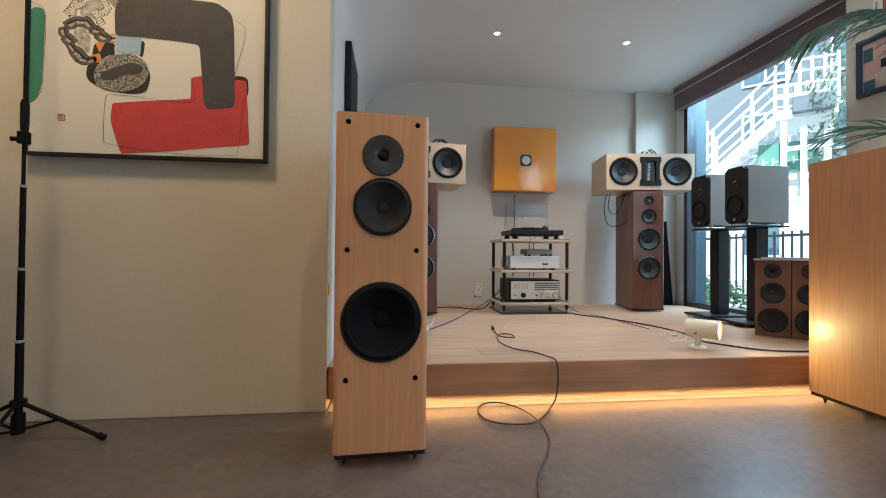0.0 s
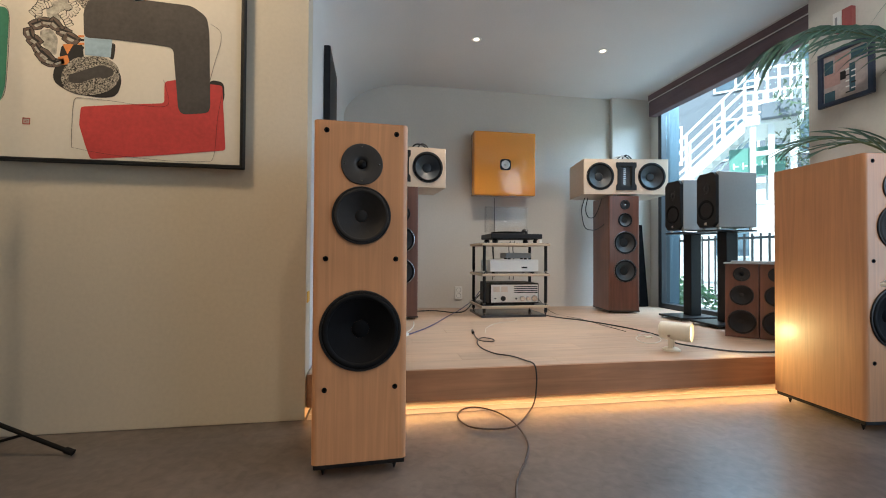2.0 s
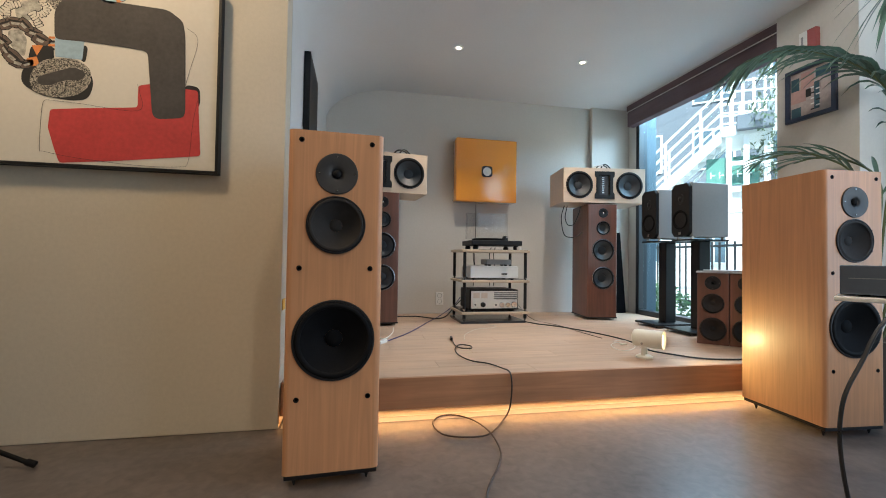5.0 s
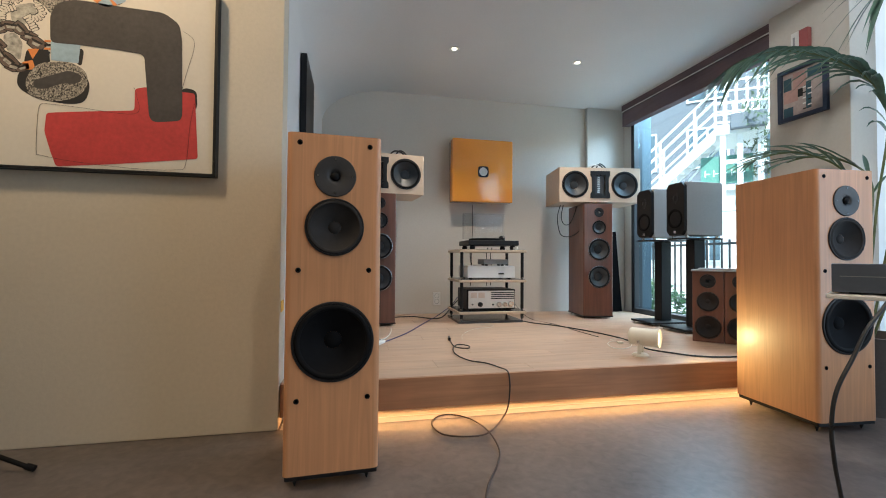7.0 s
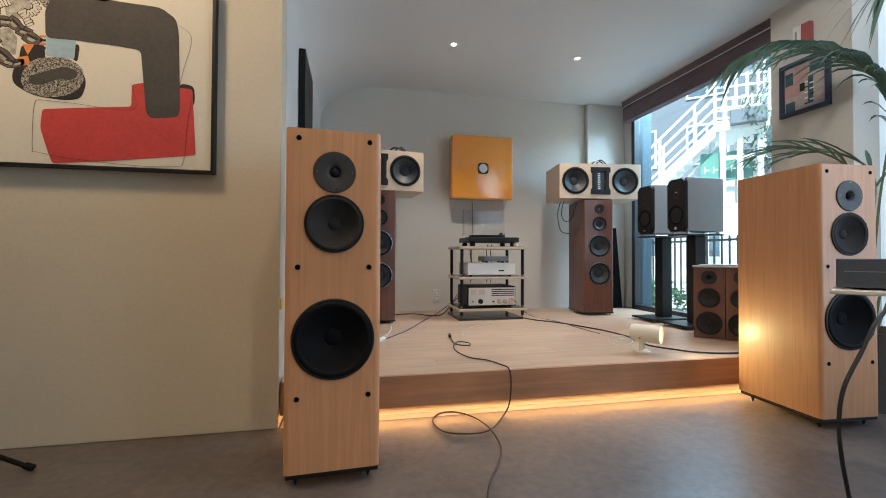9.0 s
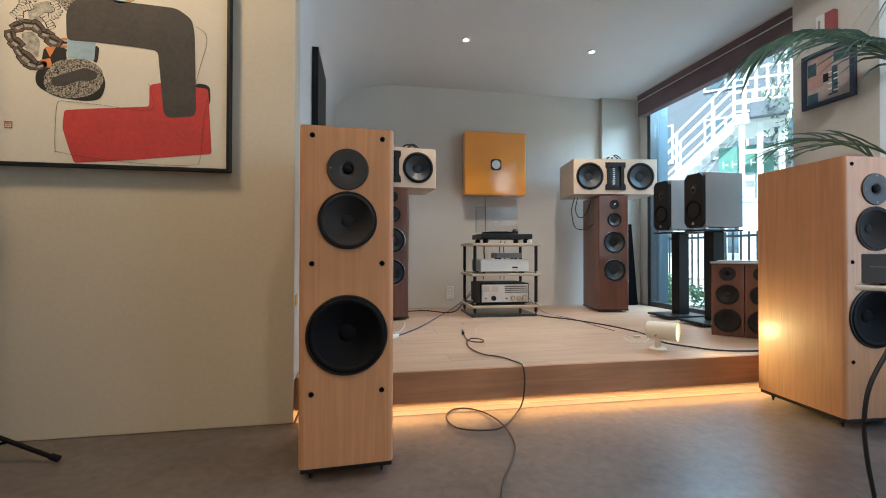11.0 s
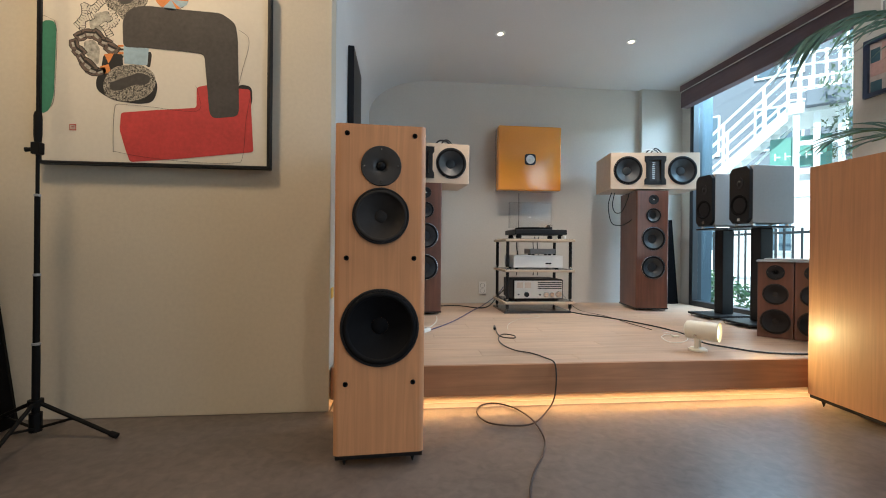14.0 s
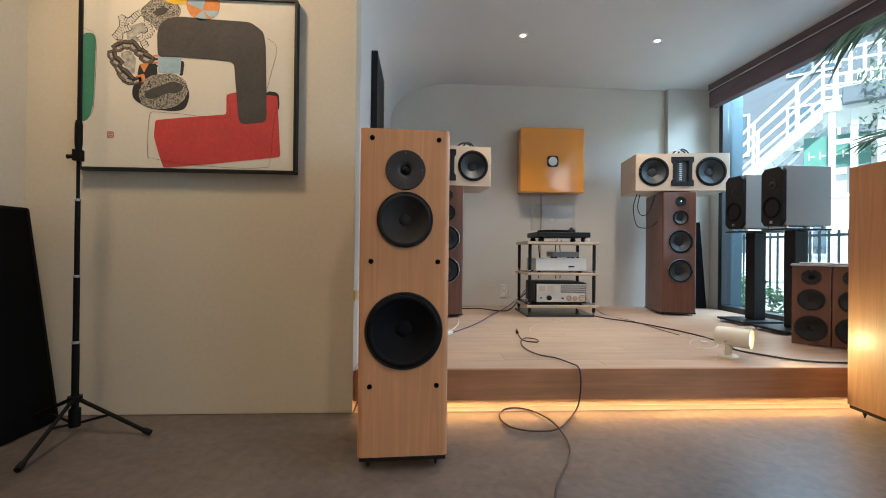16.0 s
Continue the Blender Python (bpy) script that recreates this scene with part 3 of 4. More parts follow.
def monitor(m):
    t = thing("bookshelf_speaker", "light grey bookshelf loudspeaker with a black front on small clear feet", "loudspeaker", m, "bookshelf loudspeakers by the window")
    b = part("cabinet", box(-0.155, 0.17, -0.095, 0.095, 0.018, 0.43, 0.005), M_GREYSIDE, t)
    fb = [(-0.095, 0.05), (-0.095, 0.398), (-0.065, 0.43), (0.065, 0.43), (0.095, 0.398), (0.095, 0.05), (0.065, 0.018), (-0.065, 0.018)]
    f = bmesh.new()
    lo = [f.verts.new((-0.155, y, z)) for y, z in fb]
    hi = [f.verts.new((-0.178, y * 0.96, 0.224 + (z - 0.224) * 0.98)) for y, z in fb]
    for i in range(8):
        f.faces.new((lo[i], lo[(i + 1) % 8], hi[(i + 1) % 8], hi[i]))
    f.faces.new(hi)
    f.faces.new(lo)
    fr = part("front_panel", f, M_BLACK, t)
    part("woofer", lathe([(0.075, -0.177), (0.075, -0.183), (0.066, -0.184), (0.062, -0.180), (0.030, -0.170), (0, -0.176)], "x", (0, 0, 0.15), 32), M_CONE, fr, smooth=True)
    part("tweeter", lathe([(0.040, -0.177), (0.040, -0.182), (0.020, -0.180), (0.012, -0.186), (0, -0.188)], "x", (0, 0, 0.31), 24), M_FLANGE, fr, smooth=True)
    part("badge", box(-0.182, -0.178, -0.012, 0.012, 0.035, 0.055), M_CHROME, fr)
    for x in (-0.13, 0.14):
        for y in (-0.07, 0.07):
            part("foot", rod((x, y, 0.0), (x, y, 0.018), 0.012, 12), M_CHROME, t)
    return t


for sy in (2.97, 3.33):
    monitor_stand(pose(2.61, sy, PZ))
    monitor(pose(2.61, sy, PZ + 0.728))


def low_speaker(m):
    t = thing("compact_speaker", "dark walnut three-way loudspeaker standing on the platform", "loudspeaker", m, "walnut loudspeakers on the platform")
    W, D, H, R = 0.180, 0.24, 0.478, 0.006
    part("cabinet", shell(W, D, 0.003, H, R), M_WALNUT, t, smooth=True)
    dr = [(0.413, 0.047), (0.276, 0.066), (0.104, 0.078)]
    part("baffle", plate([rect(-W / 2 + R, W / 2 - R, 0.003, H)] + [circle_pts(0, z, r * 0.92) for z, r in dr]), M_WALNUT, t)
    tweeter(t, 0, *dr[0])
    woofer(t, 0, *dr[1], M_MIDCONE, name="midrange_driver", edge=M_MIDCONE)
    woofer(t, 0, *dr[2], M_MIDCONE, name="woofer", edge=M_MIDCONE)
    part("feet_strip", box(-W / 2 + 0.01, W / 2 - 0.01, 0.02, D - 0.02, 0.0, 0.003), M_BLACK, t)
    return t


low_speaker(pose(2.318, 2.545, PZ, 0, 0, -44))
low_speaker(pose(2.450, 2.418, PZ, 0, 0, -44))
gp = thing("grille_panel", "thin pale grille panels lying on the walnut loudspeakers", "panel", pose(2.452, 2.550, PZ + 0.479, 0, 0, -44))
part("panel", box(-0.19, 0.16, -0.11, 0.11, 0.0, 0.010, 0.002), M_ALU, gp)
part("panel", box(-0.15, 0.165, -0.10, 0.12, 0.010, 0.020, 0.002), M_GREYSIDE, gp)

# spot lamp on the platform
sl = thing("spot_lamp", "cream enamel spot lamp, lit, on the platform", "lamp", pose(1.600, 2.278, PZ, 0, 0, -51) @ Matrix.Scale(0.88, 4))
part("foot", lathe([(0, 0), (0.052, 0), (0.052, 0.010), (0.040, 0.018), (0, 0.018)], "z", (0, 0, 0), 28), M_CREAM, sl, smooth=True)
for y in (-0.030, 0.030):
    part("bracket", box(-0.012, 0.012, y - 0.002, y + 0.002, 0.016, 0.10, 0.001), M_CREAM, sl)
part("shade", lathe([(0, -0.085), (0.035, -0.083), (0.052, -0.074), (0.056, -0.06), (0.058, 0.098), (0.060, 0.104), (0.055, 0.104), (0.052, 0.085), (0.0, 0.080)], "x", (0.012, 0, 0.125), 36), M_CREAM, sl, smooth=True)
part("bulb", lathe([(0.051, 0.088), (0.040, 0.094), (0, 0.098)], "x", (0.012, 0, 0.125), 32), M_LENS, sl, smooth=True)
for y in (-0.060, 0.060):
    part("screw", rod((0.0, y * 0.93, 0.10), (0.0, y * 1.08, 0.10), 0.008, 10), M_CHROME, sl)

# ---- light fittings ----
for sx, sy in SPOTS:
    dl = thing("downlight", "small round recessed ceiling spot, lit", "lamp", pose(sx, sy, CEIL), "ceiling spots")
    part("ring", lathe([(0.040, 0.0), (0.040, -0.004), (0.028, -0.006), (0.018, -0.002)], "z", (0, 0, 0), 28), M_WHITE, dl, smooth=True)
    part("bulb", lathe([(0.019, -0.003), (0, -0.004)], "z", (0, 0, 0), 24), M_BULB, dl)
led = thing("led_strip", "warm glowing light strip under the platform edge", "light strip")
part("strip", box(XL + 0.01, 2.70, 2.122, 2.138, 0.0475, 0.0525), M_LED, led)
part("mount", box(XL + 0.01, 2.70, 2.086, 2.140, 0.0525, PZ - 0.0165), M_FASCIA, led)
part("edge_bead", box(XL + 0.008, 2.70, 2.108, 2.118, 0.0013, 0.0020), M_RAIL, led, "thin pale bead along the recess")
# added sheet, paler than the concrete, so the floor under the edge reads as lit
part("profile", box(XL + 0.008, 2.70, 2.050, 2.249, 0.0002, 0.0012), M_LITFLOOR, led, "thin pale sheet standing in for the lit floor under the edge")

# ---- blind ----
bl = thing("window_blind", "purple-brown blind drawn up under a railed pelmet", "blind", pose(2.80, 0, 0))
part("pelmet", box(-0.03, 0.06, WY0 + 0.004, 4.125, CEIL - 0.075, CEIL - 0.003, 0.003), M_BLIND, bl)
part("rail", box(-0.036, -0.030, WY0 + 0.004, 4.125, CEIL - 0.083, CEIL - 0.075), M_RAIL, bl)
part("rail", box(-0.036, -0.030, WY0 + 0.004, 4.125, CEIL - 0.012, CEIL - 0.004), M_RAIL, bl)
part("lower_fold", box(-0.025, 0.055, WY0 + 0.004, 4.12, CEIL - 0.235, CEIL - 0.083, 0.006), M_BLIND, bl)

# ---- painting ----
pt = thing("framed_painting", "large abstract painting of black, red and green forms, black frame", "painting", pose(-1.048, 2.02, 1.07))
PW, PH = 0.918, 0.765
part("frame", plate([rect(-PW / 2, PW / 2, 0, PH), rect(-PW / 2 + 0.011, PW / 2 - 0.011, 0.011, PH - 0.011)], -0.012, 0.040), M_BLACK, pt)
part("canvas", box(-PW / 2 + 0.009, PW / 2 - 0.009, 0.0, 0.027, 0.009, PH - 0.009), mat("canvas", (0.66, 0.61, 0.52), 0.8, spread=0.05, bump=0.4, bscale=500), pt)

# ---- tripod and panel ----
tp = thing("light_stand", "black telescopic light stand with three folding legs on concrete", "stand", pose(-1.388, 1.862, 0))
part("tube", rod((0, 0, 0.035), (0, 0, 0.36), 0.0125, 16), M_STAND, tp)
part("tube", rod((0, 0, 0.36), (0, 0, 0.62), 0.0105, 16), M_STAND, tp)
part("tube", rod((0, 0, 0.62), (0, 0, 0.92), 0.0090, 16), M_STAND, tp)
part("tube", rod((0, 0, 0.92), (0, 0, 1.95), 0.0060, 16), M_STAND, tp)
for z, r in ((0.36, 0.0145), (0.62, 0.0125), (0.92, 0.011)):
    part("collar", lathe([(r, z - 0.004), (r, z + 0.004), (r * 0.8, z + 0.006)], "z", (0, 0, 0), 16), M_ALU, tp)
part("clamp", lathe([(0, 1.12), (0.011, 1.12), (0.013, 1.15), (0.013, 1.22), (0.010, 1.235), (0, 1.235)], "z", (0, 0, 0), 16), M_STAND, tp)
part("clamp", box(-0.016, 0.014, -0.014, 0.014, 1.075, 1.12, 0.003), M_STAND, tp)
part("clamp_knob", rod((0.0, 0, 1.095), (-0.036, -0.01, 1.09), 0.006, 12, 0.009), M_STAND, tp)
part("hub", lathe([(0, 0.03), (0.020, 0.03), (0.020, 0.10), (0, 0.10)], "z", (0, 0, 0), 16), M_STAND, tp)
part("hub", lathe([(0, 0.125), (0.024, 0.125), (0.024, 0.15), (0, 0.15)], "z", (0, 0, 0), 16), M_STAND, tp)
for a in (-4, -80, 168):
    c, s_ = math.cos(radians(a)), math.sin(radians(a))
    leg = part("leg", rod((0.02 * c, 0.02 * s_, 0.135), (0.29 * c, 0.29 * s_, 0.014), 0.0075, 10), M_STAND, tp)
    part("rubber_foot", rod((0.276 * c, 0.276 * s_, 0.021), (0.302 * c, 0.302 * s_, 0.011), 0.011, 10), M_RUBBER, leg)
    part("brace", rod((0.018 * c, 0.018 * s_, 0.045), (0.135 * c, 0.135 * s_, 0.078), 0.005, 8), M_STAND, leg)
pn = thing("acoustic_panel", "black fabric-covered panel leaning on the wall", "panel", pose(-1.560, 1.60, 0.004, 0, -8.5, 0))
part("board", box(-0.035, 0.0, -0.45, 0.40, 0.0, 0.905, 0.004), M_BLACKM, pn)
for y0, y1, z0, z1 in ((-0.45, -0.438, 0.004, 0.90), (0.388, 0.40, 0.004, 0.90), (-0.436, 0.386, 0.893, 0.903)):
    part("edge_band", box(-0.001, 0.003, y0, y1, z0, z1, 0.001), M_STAND, pn)

# ---- hanging banner on the bowed wall ----
bn = thing("wall_banner", "dark grey hanging board on the white side wall", "banner", pose(XL + 0.003, 2.83, 1.0))
part("board", box(0.0, 0.035, -0.23, 0.23, 0.0, 0.90, 0.003), M_BLACK, bn)

# ---- painted forms ----
def paint(name, base, rough=0.75, spread=0.18, big=9.0, bump=0.2):
    return mat(name, base, rough, spread=spread, big=big, bump=bump, bscale=300)


def rounded(pts, r=0.02, n=5):
    """Corner-rounded outline from its corner points."""
    out, k = [], len(pts)
    for i in range(k):
        p, a, b = Vector(pts[i]), Vector(pts[i - 1]), Vector(pts[(i + 1) % k])
        ra = min(r, (a - p).length * 0.45)
        rb = min(r, (b - p).length * 0.45)
        s, e = p + (a - p).normalized() * ra, p + (b - p).normalized() * rb
        for j in range(n + 1):
            t = j / n
            out.append(tuple((1 - t) ** 2 * s + 2 * t * (1 - t) * p + t * t * e))
    return out


def cz(px, pz):
    """From the drawing's grid (0..700 across, 0..540 down) to the canvas."""
    px = max(px * 1.05 - 30, -19)
    return ((px / 700 - 0.5) * 0.872 + 0.010, PH - 0.012 - pz / 540 * (PH - 0.024))


def form(name, pts, material, layer, r=0.02, parent=None):
    part(name, plate([rounded([cz(*p) for p in pts], r)], -0.0006 - layer * 0.0004), material, parent or pt)


INK = paint("black_ink_wash", (0.050, 0.045, 0.042), spread=0.35)
INK2 = paint("solid_black_ink", (0.014, 0.013, 0.013))
RED = paint("red_paint", (0.50, 0.045, 0.042), spread=0.22)
GREEN = paint("green_paint", (0.040, 0.20, 0.125))
BLUE = paint("pale_blue_paint", (0.30, 0.42, 0.50))
ORANGE = paint("orange_paint", (0.62, 0.22, 0.06))
YELL = paint("yellow_paint", (0.70, 0.46, 0.03))
BROWN = paint("brown_ink", (0.120, 0.086, 0.070), spread=0.5, big=40)
STIP = mat("stippled_grey_ink", (0.22, 0.20, 0.165), 0.8, grain=(300, 300, 300), spread=1.0, big=230, sharp=0.14)
PALE = mat("pale_grey_wash", (0.36, 0.345, 0.30), 0.8, grain=(60, 60, 60), spread=0.5, big=45, sharp=0.3)
form("black_shape", [(605, 284), (645, 290), (648, 340), (630, 372), (590, 330)], INK2, 1)
form("red_shape", [(473, 300), (505, 292), (560, 296), (640, 300), (652, 496), (420, 524), (272, 538), (258, 500), (240, 440), (244, 388), (330, 378), (473, 364)], RED, 2, 0.012)
form("grey_arch", [(246, 108), (266, 70), (313, 57), (421, 62), (548, 66), (592, 95), (600, 140), (606, 367), (600, 386), (526, 395), (513, 380), (496, 197), (423, 191), (324, 187), (249, 188)], INK, 3, 0.022)
form("green_shape", [(-15, 120), (44, 118), (52, 140), (46, 340), (34, 388), (-15, 402)], GREEN, 1, 0.02)
form("blue_shape", [(250, 184), (326, 184), (322, 240), (252, 238)], BLUE, 2, 0.004)
form("black_shape", [(322, 196), (336, 200), (330, 250), (312, 236)], INK2, 1)
form("black_oval", [(170, 278), (200, 262), (330, 250), (356, 300), (342, 352), (300, 360), (220, 352), (168, 322)], INK2, 1, 0.03)
form("stippled_oval", [(190, 290), (220, 248), (300, 236), (346, 262), (348, 310), (310, 346), (250, 356), (192, 340)], STIP, 3, 0.035)
form("stippled_shape", [(190, 40), (230, 4), (300, 2), (326, 40), (300, 78), (250, 110), (226, 80), (200, 70)], STIP, 2, 0.02)
form("grey_core", [(236, 42), (262, 28), (284, 34), (270, 54), (240, 58)], INK, 3, 0.012)
form("grey_core", [(208, 300), (250, 282), (300, 262), (336, 276), (322, 300), (280, 302), (240, 322), (212, 322)], INK, 4, 0.02)
form("black_disc", [(440, 0), (450, 20), (438, 50), (410, 66), (400, 0)], INK2, 1, 0.02)
disc = [(338 + 0, 0), (450, 0), (446, 34), (420, 62), (388, 68), (356, 56), (340, 30)]
form("orange_disc", disc, ORANGE, 2, 0.02)
form("blue_wedge", [(392, 34), (342, 14), (350, 2), (400, 2)], BLUE, 3, 0.002)
form("blue_wedge", [(392, 34), (446, 36), (440, 48), (420, 58)], BLUE, 3, 0.002)
form("blue_wedge", [(392, 34), (366, 62), (390, 68), (410, 64)], BLUE, 3, 0.002)
form("yellow_shape", [(262, 0), (338, 0), (336, 17), (300, 20), (276, 12)], YELL, 4, 0.006)
form("black_core", [(190, 214), (246, 208), (250, 250), (204, 272), (184, 250)], INK2, 1, 0.012)
form("orange_wedge", [(192, 212), (222, 208), (206, 240)], ORANGE, 2, 0.002)
form("orange_wedge", [(180, 250), (206, 242), (214, 268), (184, 272)], ORANGE, 2, 0.004)
for k in range(4):
    form("orange_bar", [(234, 182 + 11 * k), (250, 181 + 11 * k), (250, 187 + 11 * k), (234, 188 + 11 * k)], ORANGE if k % 2 == 0 else INK2, 2, 0.001)
rq = random.Random(11)
LINE = paint("white_ground", (0.60, 0.56, 0.48))
# the curled figure: a chain of brown links below, banded limbs above
form("pale_body", [(132, 176), (163, 170), (180, 196), (176, 246), (152, 236), (134, 206)], PALE, 0.6, 0.012)
form("pale_body", [(158, 92), (206, 78), (214, 112), (190, 142), (152, 142), (146, 112)], PALE, 0.6, 0.015)
LINKS = [(126, 160, -25), (150, 153, 5), (172, 158, 50), (194, 176, 20), (214, 194, 30), (104, 188, 80), (118, 208, 40), (128, 232, 60), (146, 250, 45), (160, 264, 20), (181, 266, -20)]
for k, (x, z, turn) in enumerate(LINKS):
    ca, sa = math.cos(radians(turn)), math.sin(radians(turn))

    def at(u, v):
        return (x + u * ca - v * sa, z + (u * sa + v * ca) * 0.92)

    w, h = 18 + 8 * rq.random(), 12 + 7 * rq.random()
    q = [(-w, -h * 0.7), (-w * 0.2, -h), (w, -h * 0.8), (w * 0.9, h * 0.5), (w * 0.1, h), (-w * 0.8, h * 0.8)]
    form("link_edge", [at(u * 1.12, v * 1.14) for u, v in q], INK2, 1 + 0.7 * (k % 3), 0.003)
    form("brown_link", [at(u, v) for u, v in q], BROWN, 1.3 + 0.7 * (k % 3), 0.003)
    form("link_facet", [at(u, v) for u, v in ((-w * 0.75, -h * 0.45), (w * 0.7, -h * 0.5), (w * 0.55, -h * 0.2), (-w * 0.6, -h * 0.1))], INK2, 3.5, 0.001)
    form("link_window", [at(u, v) for u, v in ((-w * 0.45, 0), (w * 0.45, -h * 0.1), (w * 0.4, h * 0.4), (-w * 0.35, h * 0.5))], PALE, 3.6, 0.002)
BANDED = [[(132, 66), (134, 92), (126, 112), (108, 134)], [(130, 68), (157, 78), (179, 58), (196, 46)], [(136, 108), (158, 98)], [(219, 58), (215, 82), (226, 106), (212, 122), (190, 122)], [(188, 122), (202, 142), (211, 158)], [(128, 118), (128, 142)]]
for j, limb in enumerate(BANDED):
    run = smooth_path([(x, z, 0) for x, z in limb], 12)
    d, last = 0.0, None
    for k, pnt in enumerate(run):
        d += (pnt - last).length if last is not None else 99
        last = pnt
        if d < 7.0:
            continue
        d = 0.0
        way = (run[min(k + 1, len(run) - 1)] - run[max(k - 1, 0)]).normalized()
        n = Vector((-way.y, way.x, 0))
        w = 10 + 2.5 * rq.random()
        for nm, m, f, lay in (("band_edge", INK2, 1.0, 1.0), ("pale_band", LINE, 0.78, 1.4)):
            c = [pnt + n * w * f - way * 4 * f, pnt + n * w * f + way * 4 * f, pnt - n * w * f + way * 4 * f, pnt - n * w * f - way * 4 * f]
            form(nm, [(v.x, v.y) for v in c], m, lay + 0.05 * (k % 7) + 0.02 * j, 0.005)
seal = paint("seal_red", (0.48, 0.10, 0.07))
for a in ((92, 112, 428, 431), (92, 112, 444, 447), (92, 94.5, 428, 447), (109.5, 112, 428, 447), (97, 107, 434, 436), (97, 107, 439, 441)):
    form("seal_bar", [(a[0], a[2]), (a[1], a[2]), (a[1], a[3]), (a[0], a[3])], seal, 2, 0.0005)
out = [cz(*p) for p in [(236, 362), (320, 366), (474, 374), (478, 320), (470, 296)]]
part("ink_line", tube([(x, -0.002, z) for x, z in out], 0.0006, 5, 6), INK2, pt)
out = [cz(*p) for p in [(236, 362), (226, 372), (222, 420), (222, 500), (232, 508), (320, 522), (480, 534), (590, 532), (618, 514), (628, 400), (640, 330)]]
part("ink_line", tube([(x, -0.002, z) for x, z in out], 0.0006, 5, 6), INK2, pt)
out = [cz(*p) for p in [(604, 116), (632, 136), (634, 170), (618, 230), (604, 288)]]
part("ink_line", tube([(x, -0.002, z) for x, z in out], 0.0007, 5, 6), INK, pt)
out = [cz(*p) for p in [(-12, 104), (30, 112), (48, 124), (54, 180), (48, 340), (38, 378)]]
part("ink_line", tube([(x, -0.002, z) for x, z in out], 0.0006, 5, 6), INK, pt)

# ---- small things on the walls ----
ol = thing("wall_outlet", "white double wall socket on the grey back wall", "socket", pose(0.805, YB, 0.34))
part("plate", box(-0.038, 0.038, -0.010, -0.001, -0.065, 0.065, 0.004), M_WHITE, ol)
for z in (-0.028, 0.028):
    s = part("socket", lathe([(0.024, -0.012), (0.021, -0.012), (0.020, -0.004), (0, -0.004)], "y", (0, 0, z), 20), M_ALU, ol)
    for x in (-0.008, 0.008):
        part("hole", lathe([(0.0028, -0.0045), (0, -0.0045)], "y", (x, 0, z), 8), M_BLACK, s)
tg = thing("paper_tag", "small yellow paper tag stuck on the wall edge", "tag", pose(XL, 2.10, 0.525))
part("paper", box(0.001, 0.004, -0.035, 0.03, -0.022, 0.026, 0.001), mat("yellow_paper", (0.75, 0.42, 0.05), 0.7), tg)
hk = thing("hanger_hook", "small black hook with a cord above the wall board", "hook", pose(XL, 2.83, 1.93))
part("cord", tube([(0.015, -0.22, -0.03), (0.012, 0.0, 0.03), (0.015, 0.22, -0.03)], 0.002, 6), M_CABLE, hk)
part("hook", rod((0.0, 0, 0.03), (0.016, 0, 0.03), 0.005, 8), M_CHROME, hk)

M_BLUEFR = mat("dark_blue_frame", (0.030, 0.045, 0.085), 0.4, spread=0.2)
pf = thing("framed_picture", "small collage print in a dark blue frame hung on the pier", "picture", pose(2.715, 2.225, 1.66))
part("frame", plate([rect(-0.15, 0.15, 0, 0.34), rect(-0.125, 0.125, 0.025, 0.315)], -0.022, 0.02), M_BLUEFR, pf)
part("print", box(-0.127, 0.127, -0.006, -0.002, 0.023, 0.317), mat("print_paper", (0.45, 0.38, 0.36), 0.6, spread=0.2, big=14), pf)
PINKP, TEAL = paint("dusty_pink_print", (0.48, 0.30, 0.27)), paint("deep_teal_print", (0.04, 0.10, 0.13))
for a, mm in (((-0.12, -0.07, 0.20, 0.28), TEAL), ((-0.12, -0.03, 0.12, 0.20), PINKP), ((-0.06, 0.02, 0.20, 0.30), PINKP), ((-0.12, -0.06, 0.03, 0.09), TEAL), ((0.02, 0.05, 0.05, 0.22), TEAL), ((-0.03, 0.0, 0.14, 0.19), INK2), ((0.03, 0.11, 0.24, 0.30), TEAL)):
    part("printed_patch", box(a[0], a[1], -0.0075, -0.006, a[2], a[3]), mm, pf)
for k in range(9):
    part("printed_bar", box(0.0 + 0.03 * (k % 2), 0.02 + 0.035 * (k % 2), -0.0085, -0.0075, 0.05 + 0.017 * k, 0.058 + 0.017 * k), M_WHITE if k % 3 else INK2, pf)
pf.matrix_basis = pose(2.740, 2.232, 1.648, 0, 0, -90)
dv = thing("alarm_sounder", "red and white wall alarm box on the pier", "alarm", pose(2.742, 2.230, 2.075, 0, 0, -90))
part("case", box(-0.05, 0.05, -0.035, 0.0, 0.0, 0.125, 0.005), mat("dull_red_plastic", (0.35, 0.09, 0.09), 0.45), dv)
part("front_cover", box(-0.048, 0.0, -0.040, -0.0352, 0.004, 0.121, 0.002), M_WHITE, dv)
part("lens", box(-0.034, -0.022, -0.043, -0.040, 0.03, 0.09, 0.001), M_ALU, dv)

# dark board leaning behind the right tower
lb = thing("leaning_board", "narrow black board leaning against the corner wall", "board", pose(2.80, 4.20, PZ, 0, -5, 0))
part("board", box(-0.10, 0.012, -0.02, 0.0, 0.003, 0.86, 0.002), M_BLACKM, lb)

# ---- cables ----
def cable(pts, r, m, label, n=8):
    c = thing("cable", label, "cable")
    part("lead", tube(pts, r, 8, n), m, c, smooth=True)
    return c


